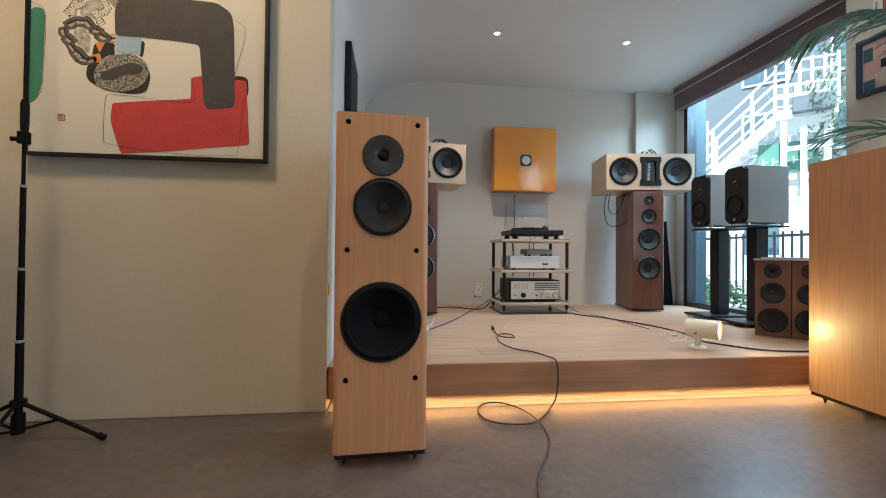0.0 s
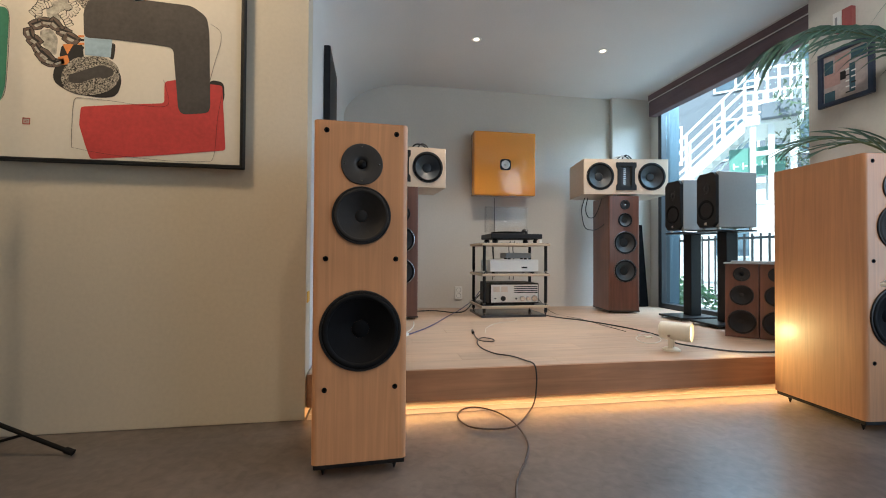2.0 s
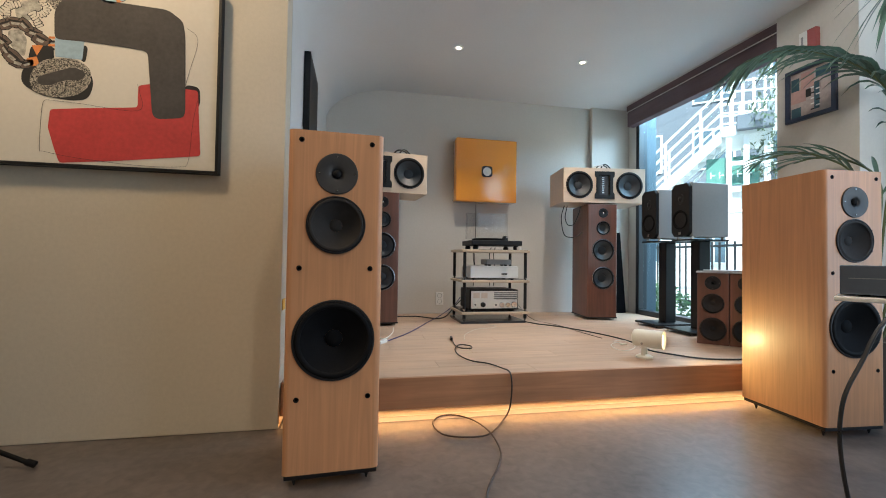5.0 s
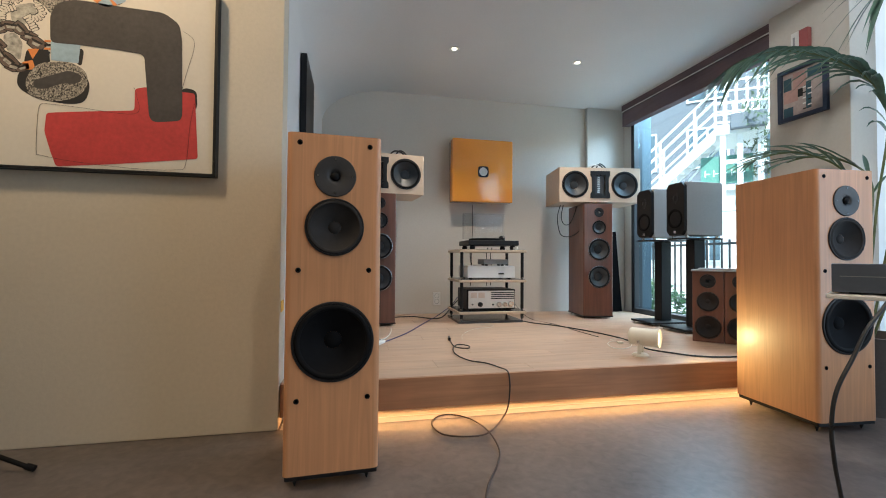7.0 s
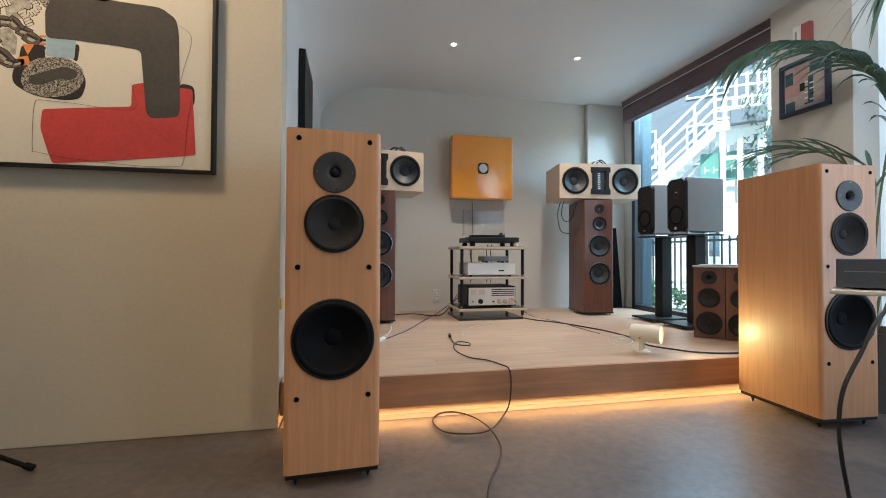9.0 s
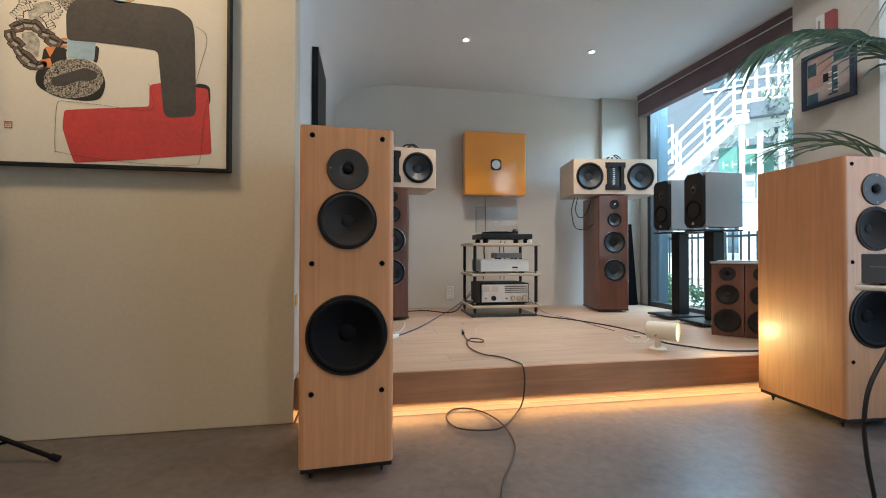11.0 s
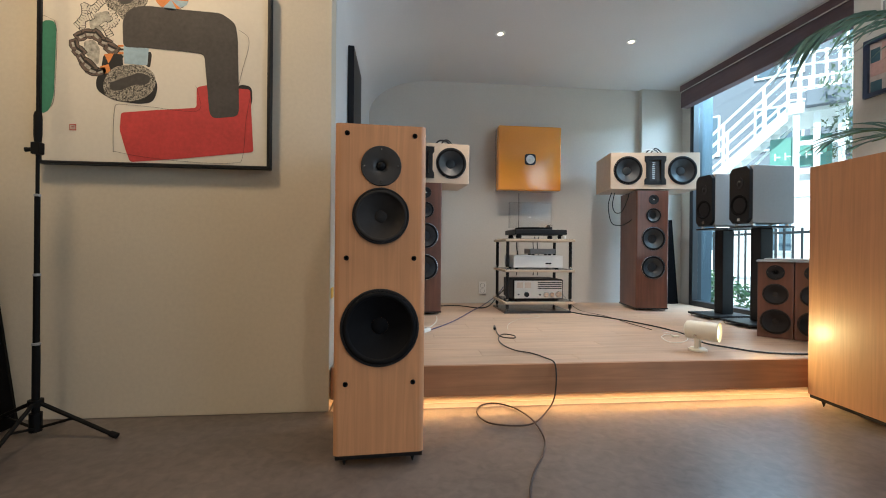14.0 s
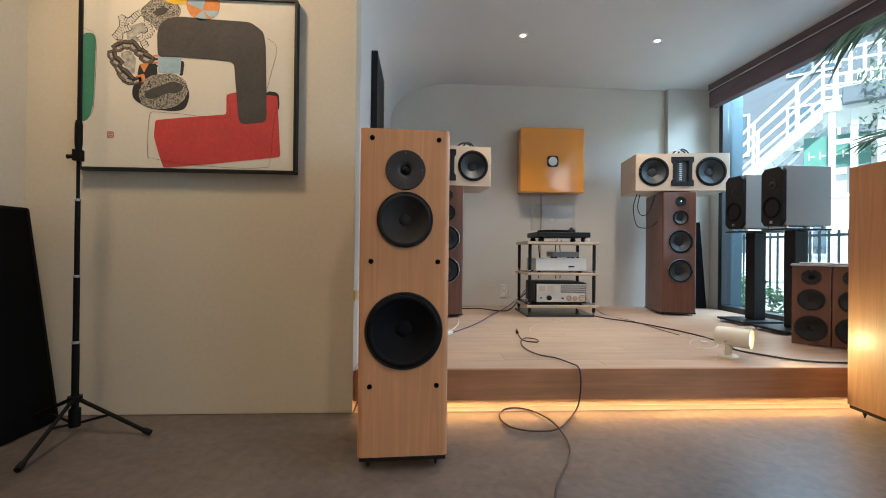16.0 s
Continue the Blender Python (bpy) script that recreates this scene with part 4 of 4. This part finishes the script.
ZP = PZ + 0.006
c = cable([(0.622, 2.93, ZP), (0.598, 2.76, ZP), (0.605, 2.655, ZP), (0.67, 2.625, ZP), (0.685, 2.70, ZP), (0.62, 2.715, ZP + 0.005), (0.565, 2.60, ZP + 0.003), (0.555, 2.46, ZP), (0.59, 2.32, ZP), (0.66, 2.25, ZP), (0.70, 2.15, ZP), (0.71, 2.072, ZP + 0.002), (0.712, 2.045, PZ - 0.03), (0.708, 2.035, 0.10), (0.695, 2.025, 0.04), (0.657, 1.99, 0.008), (0.541, 1.844, 0.006), (0.439, 1.823, 0.006), (0.345, 1.868, 0.006), (0.323, 1.983, 0.006), (0.365, 2.065, 0.006), (0.437, 2.075, 0.006), (0.506, 2.0, 0.008), (0.536, 1.845, 0.016), (0.533, 1.693, 0.006), (0.485, 1.573, 0.006), (0.406, 1.44, 0.006), (0.355, 1.30, 0.006), (0.33, 1.10, 0.006), (0.42, 0.80, 0.006)], 0.0036, M_BROWNC, "brown speaker cable looping from the platform down to the concrete")
part("connector", rod((0.612, 2.90, ZP + 0.004), (0.632, 3.00, ZP + 0.004), 0.010, 12, 0.007), M_FLANGE, c)
cable([(1.38, 3.98, ZP), (1.42, 3.75, ZP), (1.50, 3.52, ZP), (1.61, 3.377, ZP), (1.726, 3.121, ZP), (1.80, 2.84, ZP), (1.80, 2.56, ZP), (1.75, 2.42, ZP), (1.82, 2.286, ZP), (1.89, 2.20, ZP), (2.01, 2.15, ZP), (2.20, 2.14, ZP), (2.40, 2.22, ZP)], 0.0048, M_CABLE, "black mains cable running over the oak platform to the spot lamp")
cable([(0.20, 3.99, ZP), (0.34, 4.06, ZP), (0.53, 4.08, ZP), (0.69, 3.93, ZP), (0.80, 3.98, ZP + 0.01), (0.90, 4.06, ZP + 0.09), (0.97, 4.06, ZP + 0.16)], 0.005, M_CABLE, "black speaker cable running to the rack")
cable([(0.05, 2.76, ZP), (0.151, 2.87, ZP), (0.364, 3.214, ZP), (0.60, 3.74, ZP), (0.76, 4.04, ZP + 0.01), (0.90, 4.08, ZP + 0.10), (0.96, 4.07, ZP + 0.18)], 0.004, M_BLUEC, "blue-violet cable lying across the oak platform")
pg = thing("cable_plug", "white plastic plug joining cables on the oak platform", "plug", pose(0.150, 2.868, PZ, 0, 0, 58))
part("body", box(-0.045, 0.045, -0.014, 0.014, 0.001, 0.022, 0.004), M_WHITE, pg)
part("collar", rod((0.045, 0, 0.011), (0.062, 0, 0.010), 0.009, 10, 0.006), M_WHITE, pg)
cable([(0.10, 3.10, ZP), (0.16, 3.00, ZP), (0.20, 3.05, ZP), (0.25, 3.25, ZP), (0.27, 3.45, ZP)], 0.004, M_WHITEC, "thin white cable on the oak platform")
cable([(1.48, 4.10, ZP + 0.22), (1.52, 3.98, ZP + 0.10), (1.58, 3.80, ZP), (1.65, 3.40, ZP), (1.66, 3.10, ZP), (1.68, 2.83, ZP)], 0.0022, M_BROWNC, "thin brown lead trailing from the rack")
c = cable([(1.69, 2.715, ZP), (1.79, 2.74, ZP), (1.745, 2.56, ZP), (1.63, 2.45, ZP), (1.56, 2.47, ZP), (1.60, 2.60, ZP), (1.68, 2.66, ZP + 0.004), (1.72, 2.62, ZP)], 0.0022, M_WHITEC, "thin pale lead curled in a loop on the platform")
part("plug", box(1.685, 1.725, 2.61, 2.63, PZ + 0.001, PZ + 0.012, 0.002), M_CREAM, c)
cable([(0.70, 2.90, ZP), (0.76, 3.10, ZP), (0.90, 3.30, ZP), (1.05, 3.36, ZP), (1.10, 3.45, ZP), (1.0, 3.56, ZP)], 0.0016, M_WHITEC, "thin grey lead in front of the rack")
cable([(1.90, 3.82, PZ + 1.07), (1.88, 3.84, PZ + 0.95), (1.91, 3.84, PZ + 0.80), (1.98, 3.83, PZ + 0.77), (2.05, 3.83, PZ + 0.79), (2.12, 3.84, PZ + 0.84)], 0.004, M_CABLE, "black cable loop hanging below a maple loudspeaker")
cable([(1.93, 3.82, PZ + 1.07), (1.92, 3.84, PZ + 0.96), (1.95, 3.84, PZ + 0.89), (2.01, 3.84, PZ + 0.90), (2.06, 3.84, PZ + 1.0), (2.08, 3.84, PZ + 1.07)], 0.004, M_CABLE, "black cable loop hanging below a maple loudspeaker")
cable([(1.17, YB - 0.01, 1.30), (1.172, YB - 0.012, 1.05), (1.165, YB - 0.012, 0.75), (1.17, YB - 0.03, 0.50)], 0.003, M_CABLE, "thin black lead down the back wall")
for dx in (0.0, 0.16, 0.2):
    cable([(1.06 + dx, 3.94, PZ + 0.66), (1.06 + dx, 3.99, PZ + 0.6), (1.07 + dx, 3.98, PZ + 0.45), (1.06 + dx, 3.98, PZ + 0.30)], 0.004, M_CABLE, "short black lead behind the rack devices")
TOPR, TOPL = PZ + 1.421, PZ + 1.407
for k in range(3):
    cable([(2.17 + 0.05 * k, 3.83, TOPR + 0.006), (2.21 + 0.05 * k, 3.81, TOPR + 0.040 + 0.012 * k), (2.28 + 0.04 * k, 3.80, TOPR + 0.048 - 0.008 * k), (2.34 + 0.03 * k, 3.84, TOPR + 0.006)], 0.006, M_CABLE if k else M_WHITEC, "short cable bundled on top of a maple loudspeaker")
cable([(0.26, 3.68, TOPL + 0.007), (0.30, 3.67, TOPL + 0.045), (0.36, 3.67, TOPL + 0.040), (0.40, 3.70, TOPL + 0.007)], 0.007, M_CABLE, "black cable on top of a maple loudspeaker")
cable([(0.31, 3.70, TOPL + 0.006), (0.34, 3.69, TOPL + 0.052), (0.38, 3.69, TOPL + 0.050), (0.43, 3.72, TOPL + 0.006)], 0.006, M_CABLE, "black cable on top of a maple loudspeaker")

# ---- small table with a dark device, and its cable ----
tb = thing("side_table", "small white-topped pedestal table", "table", pose(1.518, 0.828, 0, 0, 0, -58))
part("tabletop", box(-0.33, 0.33, -0.02, 0.36, 0.632, 0.646, 0.004), M_WHITE, tb)
part("column", rod((0.02, 0.17, 0.02), (0.02, 0.17, 0.632), 0.025, 16), M_CHROME, tb)
part("foot", lathe([(0, 0), (0.13, 0), (0.13, 0.008), (0.04, 0.02), (0, 0.02)], "z", (0.02, 0.17, 0), 28), M_CHROME, tb)
dk = thing("disc_player", "dark blue-grey metal disc player on the white table", "player", pose(1.518, 0.828, 0.647, 0, 0, -58))
M_DKBL = mat("dark_blue_grey_metal", (0.10, 0.12, 0.16), 0.3, metal=0.4, spread=0.1)
part("case", box(-0.315, 0.14, 0.006, 0.34, 0.006, 0.086, 0.004), M_DKBL, dk)
part("faceplate", box(-0.318, 0.143, 0.0, 0.008, 0.005, 0.088, 0.003), M_DKBL, dk)
part("seam", box(-0.30, 0.12, -0.001, 0.0, 0.050, 0.052), M_ALU, dk)
for x in (-0.27, 0.10):
    for y in (0.05, 0.29):
        part("foot", rod((x, y, 0.0), (x, y, 0.007), 0.014, 12), M_BLACK, dk)
cable([(1.42, 0.78, 0.655), (1.10, 0.755, 0.70), (0.966, 0.75, 0.627), (0.911, 0.75, 0.554), (0.870, 0.75, 0.493), (0.857, 0.75, 0.431), (0.862, 0.75, 0.368), (0.876, 0.75, 0.303), (0.895, 0.745, 0.20), (0.915, 0.735, 0.10), (0.945, 0.715, 0.035), (1.01, 0.67, 0.010), (1.3, 0.5, 0.008)], 0.0037, M_CABLE, "thick black cable hanging from the white table to the concrete")

# ---- palm ----
M_LEAF = mat("palm_green", (0.085, 0.165, 0.120), 0.35, grain=(60, 60, 6), spread=0.35, per=0.4)
M_STEM = mat("palm_stem", (0.10, 0.13, 0.05), 0.5, spread=0.2)
M_POT = mat("dark_clay_pot", (0.10, 0.09, 0.085), 0.6, spread=0.2)
pm = thing("potted_palm", "tall green palm with arching feathery fronds in a dark pot", "plant", pose(2.50, 1.78, 0))
part("pot", lathe([(0, 0), (0.14, 0), (0.19, 0.36), (0.20, 0.38), (0.18, 0.38), (0.17, 0.34), (0, 0.33)], "z", (0, 0, 0), 32), M_POT, pm, smooth=True)
rl = random.Random(3)


def frond(path, length, droop, n=26, width=0.022):
    """A stem with two rows of narrow folded leaflets, in the palm's own space."""
    pts = smooth_path(path, 10)
    stem = part("frond", tube(path, 0.006, 6, 10), M_STEM, pm, smooth=True)
    first = int(len(pts) * 0.30)
    for i in range(n):
        f = i / (n - 1)
        at = min(first + int(f * (len(pts) - 1 - first)), len(pts) - 2)
        p = pts[at]
        d = (pts[at + 1] - p).normalized()
        side = d.cross(Vector((0, 0, 1)))
        if side.length < 0.1:
            side = Vector((0, 1, 0))
        side.normalize()
        for s in (-1, 1):
            bm = bmesh.new()
            ln = length * (0.45 + 0.75 * math.sin(math.pi * (0.15 + 0.8 * f))) * rl.uniform(0.85, 1.1)
            out_way = (side * s * 0.38 + d * (0.9 + 0.5 * f) + Vector((0, 0, 0.22))).normalized()
            across = out_way.cross(Vector((0, 0, 1))).normalized()
            sag = droop * rl.uniform(0.85, 1.15)
            rows = []
            for k in range(6):
                u = k / 5
                c = p + out_way * ln * u + Vector((0, 0, -sag * ln * u * u))
                w = width * math.sin(math.pi * min(0.12 + 0.88 * u, 0.995)) * 0.5
                rows.append((bm.verts.new(c + across * w), bm.verts.new(c + Vector((0, 0, -w * 0.5))), bm.verts.new(c - across * w)))
            for a, b in zip(rows, rows[1:]):
                bm.faces.new((a[0], a[1], b[1], b[0]))
                bm.faces.new((a[1], a[2], b[2], b[1]))
            part("leaflet", bm, M_LEAF, stem, smooth=True)


frond([(0.02, 0.0, 0.34), (0.14, 0.02, 1.0), (0.28, 0.05, 1.52), (0.20, 0.10, 1.76), (-0.04, 0.16, 1.88), (-0.30, 0.20, 1.89), (-0.50, 0.22, 1.81)], 0.40, 0.72, 24, 0.034)
frond([(0.0, 0.02, 0.34), (0.10, 0.06, 0.90), (0.12, 0.14, 1.22), (-0.02, 0.22, 1.34), (-0.18, 0.26, 1.35), (-0.32, 0.28, 1.31)], 0.30, 0.38, 9, 0.022)
frond([(0.02, 0.02, 0.34), (0.12, 0.03, 0.95), (0.22, 0.10, 1.20), (0.16, 0.20, 1.32), (0.02, 0.26, 1.34), (-0.10, 0.29, 1.31)], 0.30, 0.34, 8, 0.022)
frond([(0.02, -0.02, 0.34), (0.20, -0.05, 1.2), (0.30, -0.08, 1.9), (0.24, -0.12, 2.15), (0.16, -0.10, 2.20), (0.06, -0.08, 2.12)], 0.36, 0.8, 13)
frond([(0.03, -0.02, 0.34), (0.22, -0.10, 0.9), (0.32, -0.22, 1.25), (0.28, -0.34, 1.32), (0.16, -0.40, 1.22)], 0.28, 0.7, 12)

# ---- outside ----
M_PAVE = mat("pale_paving", (0.60, 0.60, 0.58), 0.8, spread=0.12, big=0.8)
M_STEEL = mat("white_painted_steel", (0.80, 0.82, 0.82), 0.45, spread=0.05)
M_FACADE = mat("pale_render", (0.76, 0.77, 0.77), 0.85, spread=0.06, big=0.5)
M_BRICKR = mat("grey_violet_cladding", (0.15, 0.17, 0.205), 0.7, spread=0.12, big=0.7)
M_SHOPGL = mat("blue_grey_window_glass", (0.10, 0.15, 0.19), 0.08, spread=0.1)
M_TREE = mat("tree_bark", (0.12, 0.09, 0.07), 0.85, spread=0.3)
M_TLEAF = mat("street_tree_leaf", (0.11, 0.16, 0.10), 0.55, spread=0.4, per=0.3)
M_SHRUB = mat("shrub_leaf", (0.08, 0.15, 0.05), 0.5, spread=0.4)
M_SIGN = mat("green_sign", (0.10, 0.27, 0.23), 0.5, spread=0.1)
GZ = -0.12
tagged(part("ground", box(3.12, 220, -160, 160, GZ - 0.2, GZ), M_PAVE), "pale sunlit paving outside the window", "ground", kind="structure")

KO = 1.3
ST = Matrix.Translation((-0.025 + KO * 7.025, 0.10 + KO * 7.07, 0)) @ Euler((0, 0, -0.779)).to_matrix().to_4x4()


def sz(z):
    return 0.739 + KO * (z - 0.739)


st = thing("outdoor_stairs", "white-painted steel outdoor stairs with railings up to a landing", "stairs", ST)
X0, Z0s, X1, Z1s = -2.3 * KO, sz(1.21), 0.0, sz(3.37)
slope = (Z1s - Z0s) / (X1 - X0)
low_x = X0 - (Z0s - GZ) / slope
for w in (0.0, 1.0):
    bm = bmesh.new()
    v = [bm.verts.new(p) for p in ((low_x, w, GZ), (low_x + 0.3, w, GZ), (X1, w, Z1s - 0.32), (X1, w, Z1s))]
    f = bm.faces.new(v)
    g = bmesh.ops.extrude_face_region(bm, geom=[f])
    bmesh.ops.translate(bm, vec=(0, 0.05, 0), verts=[q for q in g["geom"] if isinstance(q, bmesh.types.BMVert)])
    part("stringer", bm, M_STEEL, st)
steps = int((Z1s - GZ) / 0.18)
for k in range(1, steps):
    z = GZ + k * (Z1s - GZ) / steps
    x = low_x + (z - GZ) / slope
    part("tread", box(x, x + 0.26, 0.05, 1.0, z - 0.03, z), M_STEEL, st)
for w in (0.02, 1.03):
    for h in (0.42, 0.72, 1.02):
        part("handrail", rod((low_x + 1.2, w, GZ + 1.2 * slope + h), (X1, w, Z1s + h), 0.032, 8), M_STEEL, st)
    for k in range(6):
        x = X1 - 0.46 - 0.82 * k
        z = Z1s + (x - X1) * slope
        part("baluster", box(x - 0.03, x + 0.03, w - 0.03, w + 0.03, z - 0.1, z + 1.02), M_STEEL, st)
DX = 0.86 * KO
part("landing", box(X1, DX, -0.1, 1.7, Z1s - 0.20, Z1s), M_STEEL, st)
for x in (0.12 * KO, 0.40 * KO, 0.72 * KO):
    for w in (0.0, 1.5):
        part("column", box(x - 0.06, x + 0.06, w - 0.06, w + 0.06, GZ, Z1s - 0.2), M_STEEL, st)
part("tie_beam", box(0.12 * KO, 0.72 * KO, -0.05, 0.05, sz(2.64), sz(2.72)), M_STEEL, st)
part("tie_beam", rod((0.12 * KO, 0.75, sz(2.3)), (0.72 * KO, 0.75, sz(3.05)), 0.03, 8), M_STEEL, st)
part("tie_beam", rod((-0.6 * KO, 0.5, sz(2.3)), (0.1 * KO, 0.5, sz(3.1)), 0.03, 8), M_STEEL, st)
for z in (3.62, 3.84, 4.08, 4.28):
    part("guard_rail", rod((0.0, -0.08, sz(z)), (DX, -0.08, sz(z - 0.06)), 0.030, 8), M_STEEL, st)
    part("guard_rail", rod((DX, -0.08, sz(z - 0.06)), (DX, 1.68, sz(z - 0.06)), 0.030, 8), M_STEEL, st)
    part("guard_rail", rod((0.0, 1.68, sz(z)), (DX, 1.68, sz(z - 0.06)), 0.030, 8), M_STEEL, st)
for k in range(6):
    x = DX * k / 5
    part("guard_post", box(x - 0.03, x + 0.03, -0.11, -0.05, Z1s, sz(4.28)), M_STEEL, st)
    part("guard_post", box(x - 0.03, x + 0.03, 1.65, 1.71, Z1s, sz(4.28)), M_STEEL, st)
pb = thing("planter_box", "grey planter box hung on the stair landing", "planter", ST)
part("trough", box(0.24 * KO, 0.80 * KO, -0.36, -0.14, sz(3.27), sz(3.55), 0.02), M_BRICKR, pb)

sg = thing("shop_sign", "green shop sign board with white lettering bars", "sign", ST)
part("board", box(-0.26 * KO, 0.62 * KO, 0.30, 0.36, sz(2.30), sz(2.86), 0.01), M_SIGN, sg)
for k in range(5):
    x = (-0.19 + 0.15 * k) * KO
    part("letter_bar", box(x, x + 0.02 * KO, 0.285, 0.30, sz(2.45), sz(2.58)), M_STEEL, sg)
    part("letter_bar", box(x + 0.03 * KO, x + 0.085 * KO, 0.285, 0.30, sz(2.50), sz(2.52)), M_STEEL, sg)

bd = thing("building", "pale rendered building with grey cladding and dark windows", "building", ST @ pose(0, 5.5, 0))
part("wall", box(-9, 12, 0, 5, GZ, 3.4), M_FACADE, bd)
part("upper_wall", box(-3.0, 12, 0.0, 5, 3.4, 9.0), M_BRICKR, bd)
part("upper_wall", box(-9, -3.0, 0.0, 5, 3.4, 11.0), M_FACADE, bd)
part("side_wall", box(-16, -9, 0.0, 5, GZ, 11.0), M_FACADE, bd)
part("roof", box(-2.99, 12.2, -0.25, 5.2, 9.0, 9.25), M_FACADE, bd)
part("cornice", box(-9, 12, -0.18, 0.0, 3.30, 3.48), M_STEEL, bd)
for i in range(7):
    for z in (0.7, 4.2, 6.7):
        x = -5.6 + i * 2.35
        w = part("window", box(x, x + 1.35, -0.06, -0.002, z, z + 1.5), M_STEEL, bd)
        part("pane", box(x + 0.07, x + 0.64, -0.075, -0.06, z + 0.07, z + 1.43), M_SHOPGL, w)
        part("pane", box(x + 0.71, x + 1.28, -0.075, -0.06, z + 0.07, z + 1.43), M_SHOPGL, w)
bw = thing("low_wall", "low white rendered garden wall outside", "wall", ST @ pose(0, -1.2, 0))
part("wall", box(0.1, 6.0, 0, 0.18, GZ, 1.9, 0.01), M_FACADE, bw)
part("coping", box(0.05, 6.05, -0.03, 0.21, 1.9, 1.97, 0.01), M_STEEL, bw)

fn = thing("street_fence", "dark metal railing fence along the pavement", "fence", pose(6.0, 6.0, GZ))
for z in (0.15, 1.15):
    part("rail", box(-0.02, 0.02, -4.0, 5.0, z - 0.02, z + 0.02), M_FRAME, fn)
pm_ = part("post", box(-0.012, 0.012, -4.0, -3.976, 0.0, 1.22), M_FRAME, fn)
for k in range(1, 60):
    o = new("post", pm_.data)
    o.parent = fn
    o.location = (0, 0.15 * k, 0)


def leaf_cloud(bm, centre, radii, n, size, rr):
    for _ in range(n):
        d = Vector((rr.gauss(0, 1), rr.gauss(0, 1), rr.gauss(0, 1))).normalized() * rr.uniform(0.35, 1.0) ** 0.5
        c = Vector(centre) + Vector((d.x * radii[0], d.y * radii[1], d.z * radii[2]))
        a = Vector((rr.gauss(0, 1), rr.gauss(0, 1), rr.gauss(0, 1))).normalized()
        b = a.orthogonal().normalized()
        s = size * rr.uniform(0.6, 1.3)
        bm.faces.new([bm.verts.new(c + q) for q in (a * s, b * s * 0.4, -a * s, -b * s * 0.4)])


def street_tree(m, h, seed, label):
    rr = random.Random(seed)
    t = thing("street_tree", label, "tree", m, "street trees")
    part("trunk", tube([(0, 0, 0), (0.05, 0.03, h * 0.3), (-0.03, 0.06, h * 0.6), (0.02, 0, h * 0.85)], 0.10, 8, 4), M_TREE, t)
    crown = bmesh.new()
    for k in range(11):
        a = k * 2.4
        z = h * (0.40 + 0.05 * k)
        e = Vector((math.cos(a) * h * 0.24 * rr.uniform(0.6, 1.2), math.sin(a) * h * 0.24 * rr.uniform(0.6, 1.2), z + h * 0.14))
        part("limb", rod((0, 0, z), e, 0.05, 6, 0.02), M_TREE, t)
        leaf_cloud(crown, e, (h * 0.13, h * 0.13, h * 0.10), 330, 0.065, rr)
    part("crown", crown, M_TLEAF, t)


street_tree(ST @ pose(2.3, -0.2, GZ), 6.0, 1, "leafy street tree beside the white outdoor stairs")
street_tree(ST @ pose(4.2, 1.6, GZ), 7.0, 2, "leafy street tree near the pale building")
street_tree(ST @ pose(3.6, 3.6, GZ), 7.2, 4, "leafy tree behind the white outdoor stairs")
for x, y, h, sd in ((4.05, 5.05, 0.55, 7), (4.35, 5.7, 0.6, 8), (4.5, 4.55, 0.5, 9)):
    sb = thing("shrub", "low bright green shrub outside the window", "shrub", pose(x, y, GZ), "shrubs by the window")
    bm = bmesh.new()
    leaf_cloud(bm, (0, 0, h * 0.5), (0.30, 0.30, h * 0.5), 320, 0.055, random.Random(sd))
    part("foliage", bm, M_SHRUB, sb)
    part("stem", rod((0, 0, 0), (0, 0, h * 0.6), 0.02, 6), M_TREE, sb)

# ---- platform planks and fascia boards, last of all ----
rp = random.Random(5)
planks = {}


def plank(parent, x0, x1, y0, y1, z0, z1, m, name="plank"):
    key = (round(x1 - x0, 3), round(y1 - y0, 3), round(z1 - z0, 3), m.name)
    if key not in planks:
        bm = box(0, x1 - x0 - 0.0008, 0, y1 - y0 - 0.0008, 0, z1 - z0, 0.0007, 1)
        me = bpy.data.meshes.new(name)
        bm.to_mesh(me)
        bm.free()
        me.materials.append(m)
        planks[key] = me
    ob = new(name, planks[key])
    ob.parent = parent
    ob.location = (x0, y0, z0)
    return ob


y, row = PY + 0.02, 0
while y < YB - 0.02:
    y2 = min(y + 0.15, YB - 0.004)
    x = XL + 0.004 - (row * 0.47 % 1.2)
    while x < XR - 0.01:
        a, b = max(x, XL + 0.004), min(x + 1.2, XR - 0.004)
        if b - a > 0.03:
            plank(plat, a, b, y, y2, PZ - 0.014, PZ, M_PLANK)
        x += 1.2
    y, row = y2, row + 1
for a, b in ((XL + 0.004, -0.06), (-0.06, 2.14), (2.14, 2.738)):
    plank(plat, a, b, PY, PY + 0.018, 0.048, PZ, M_FASCIA, "fascia_board")
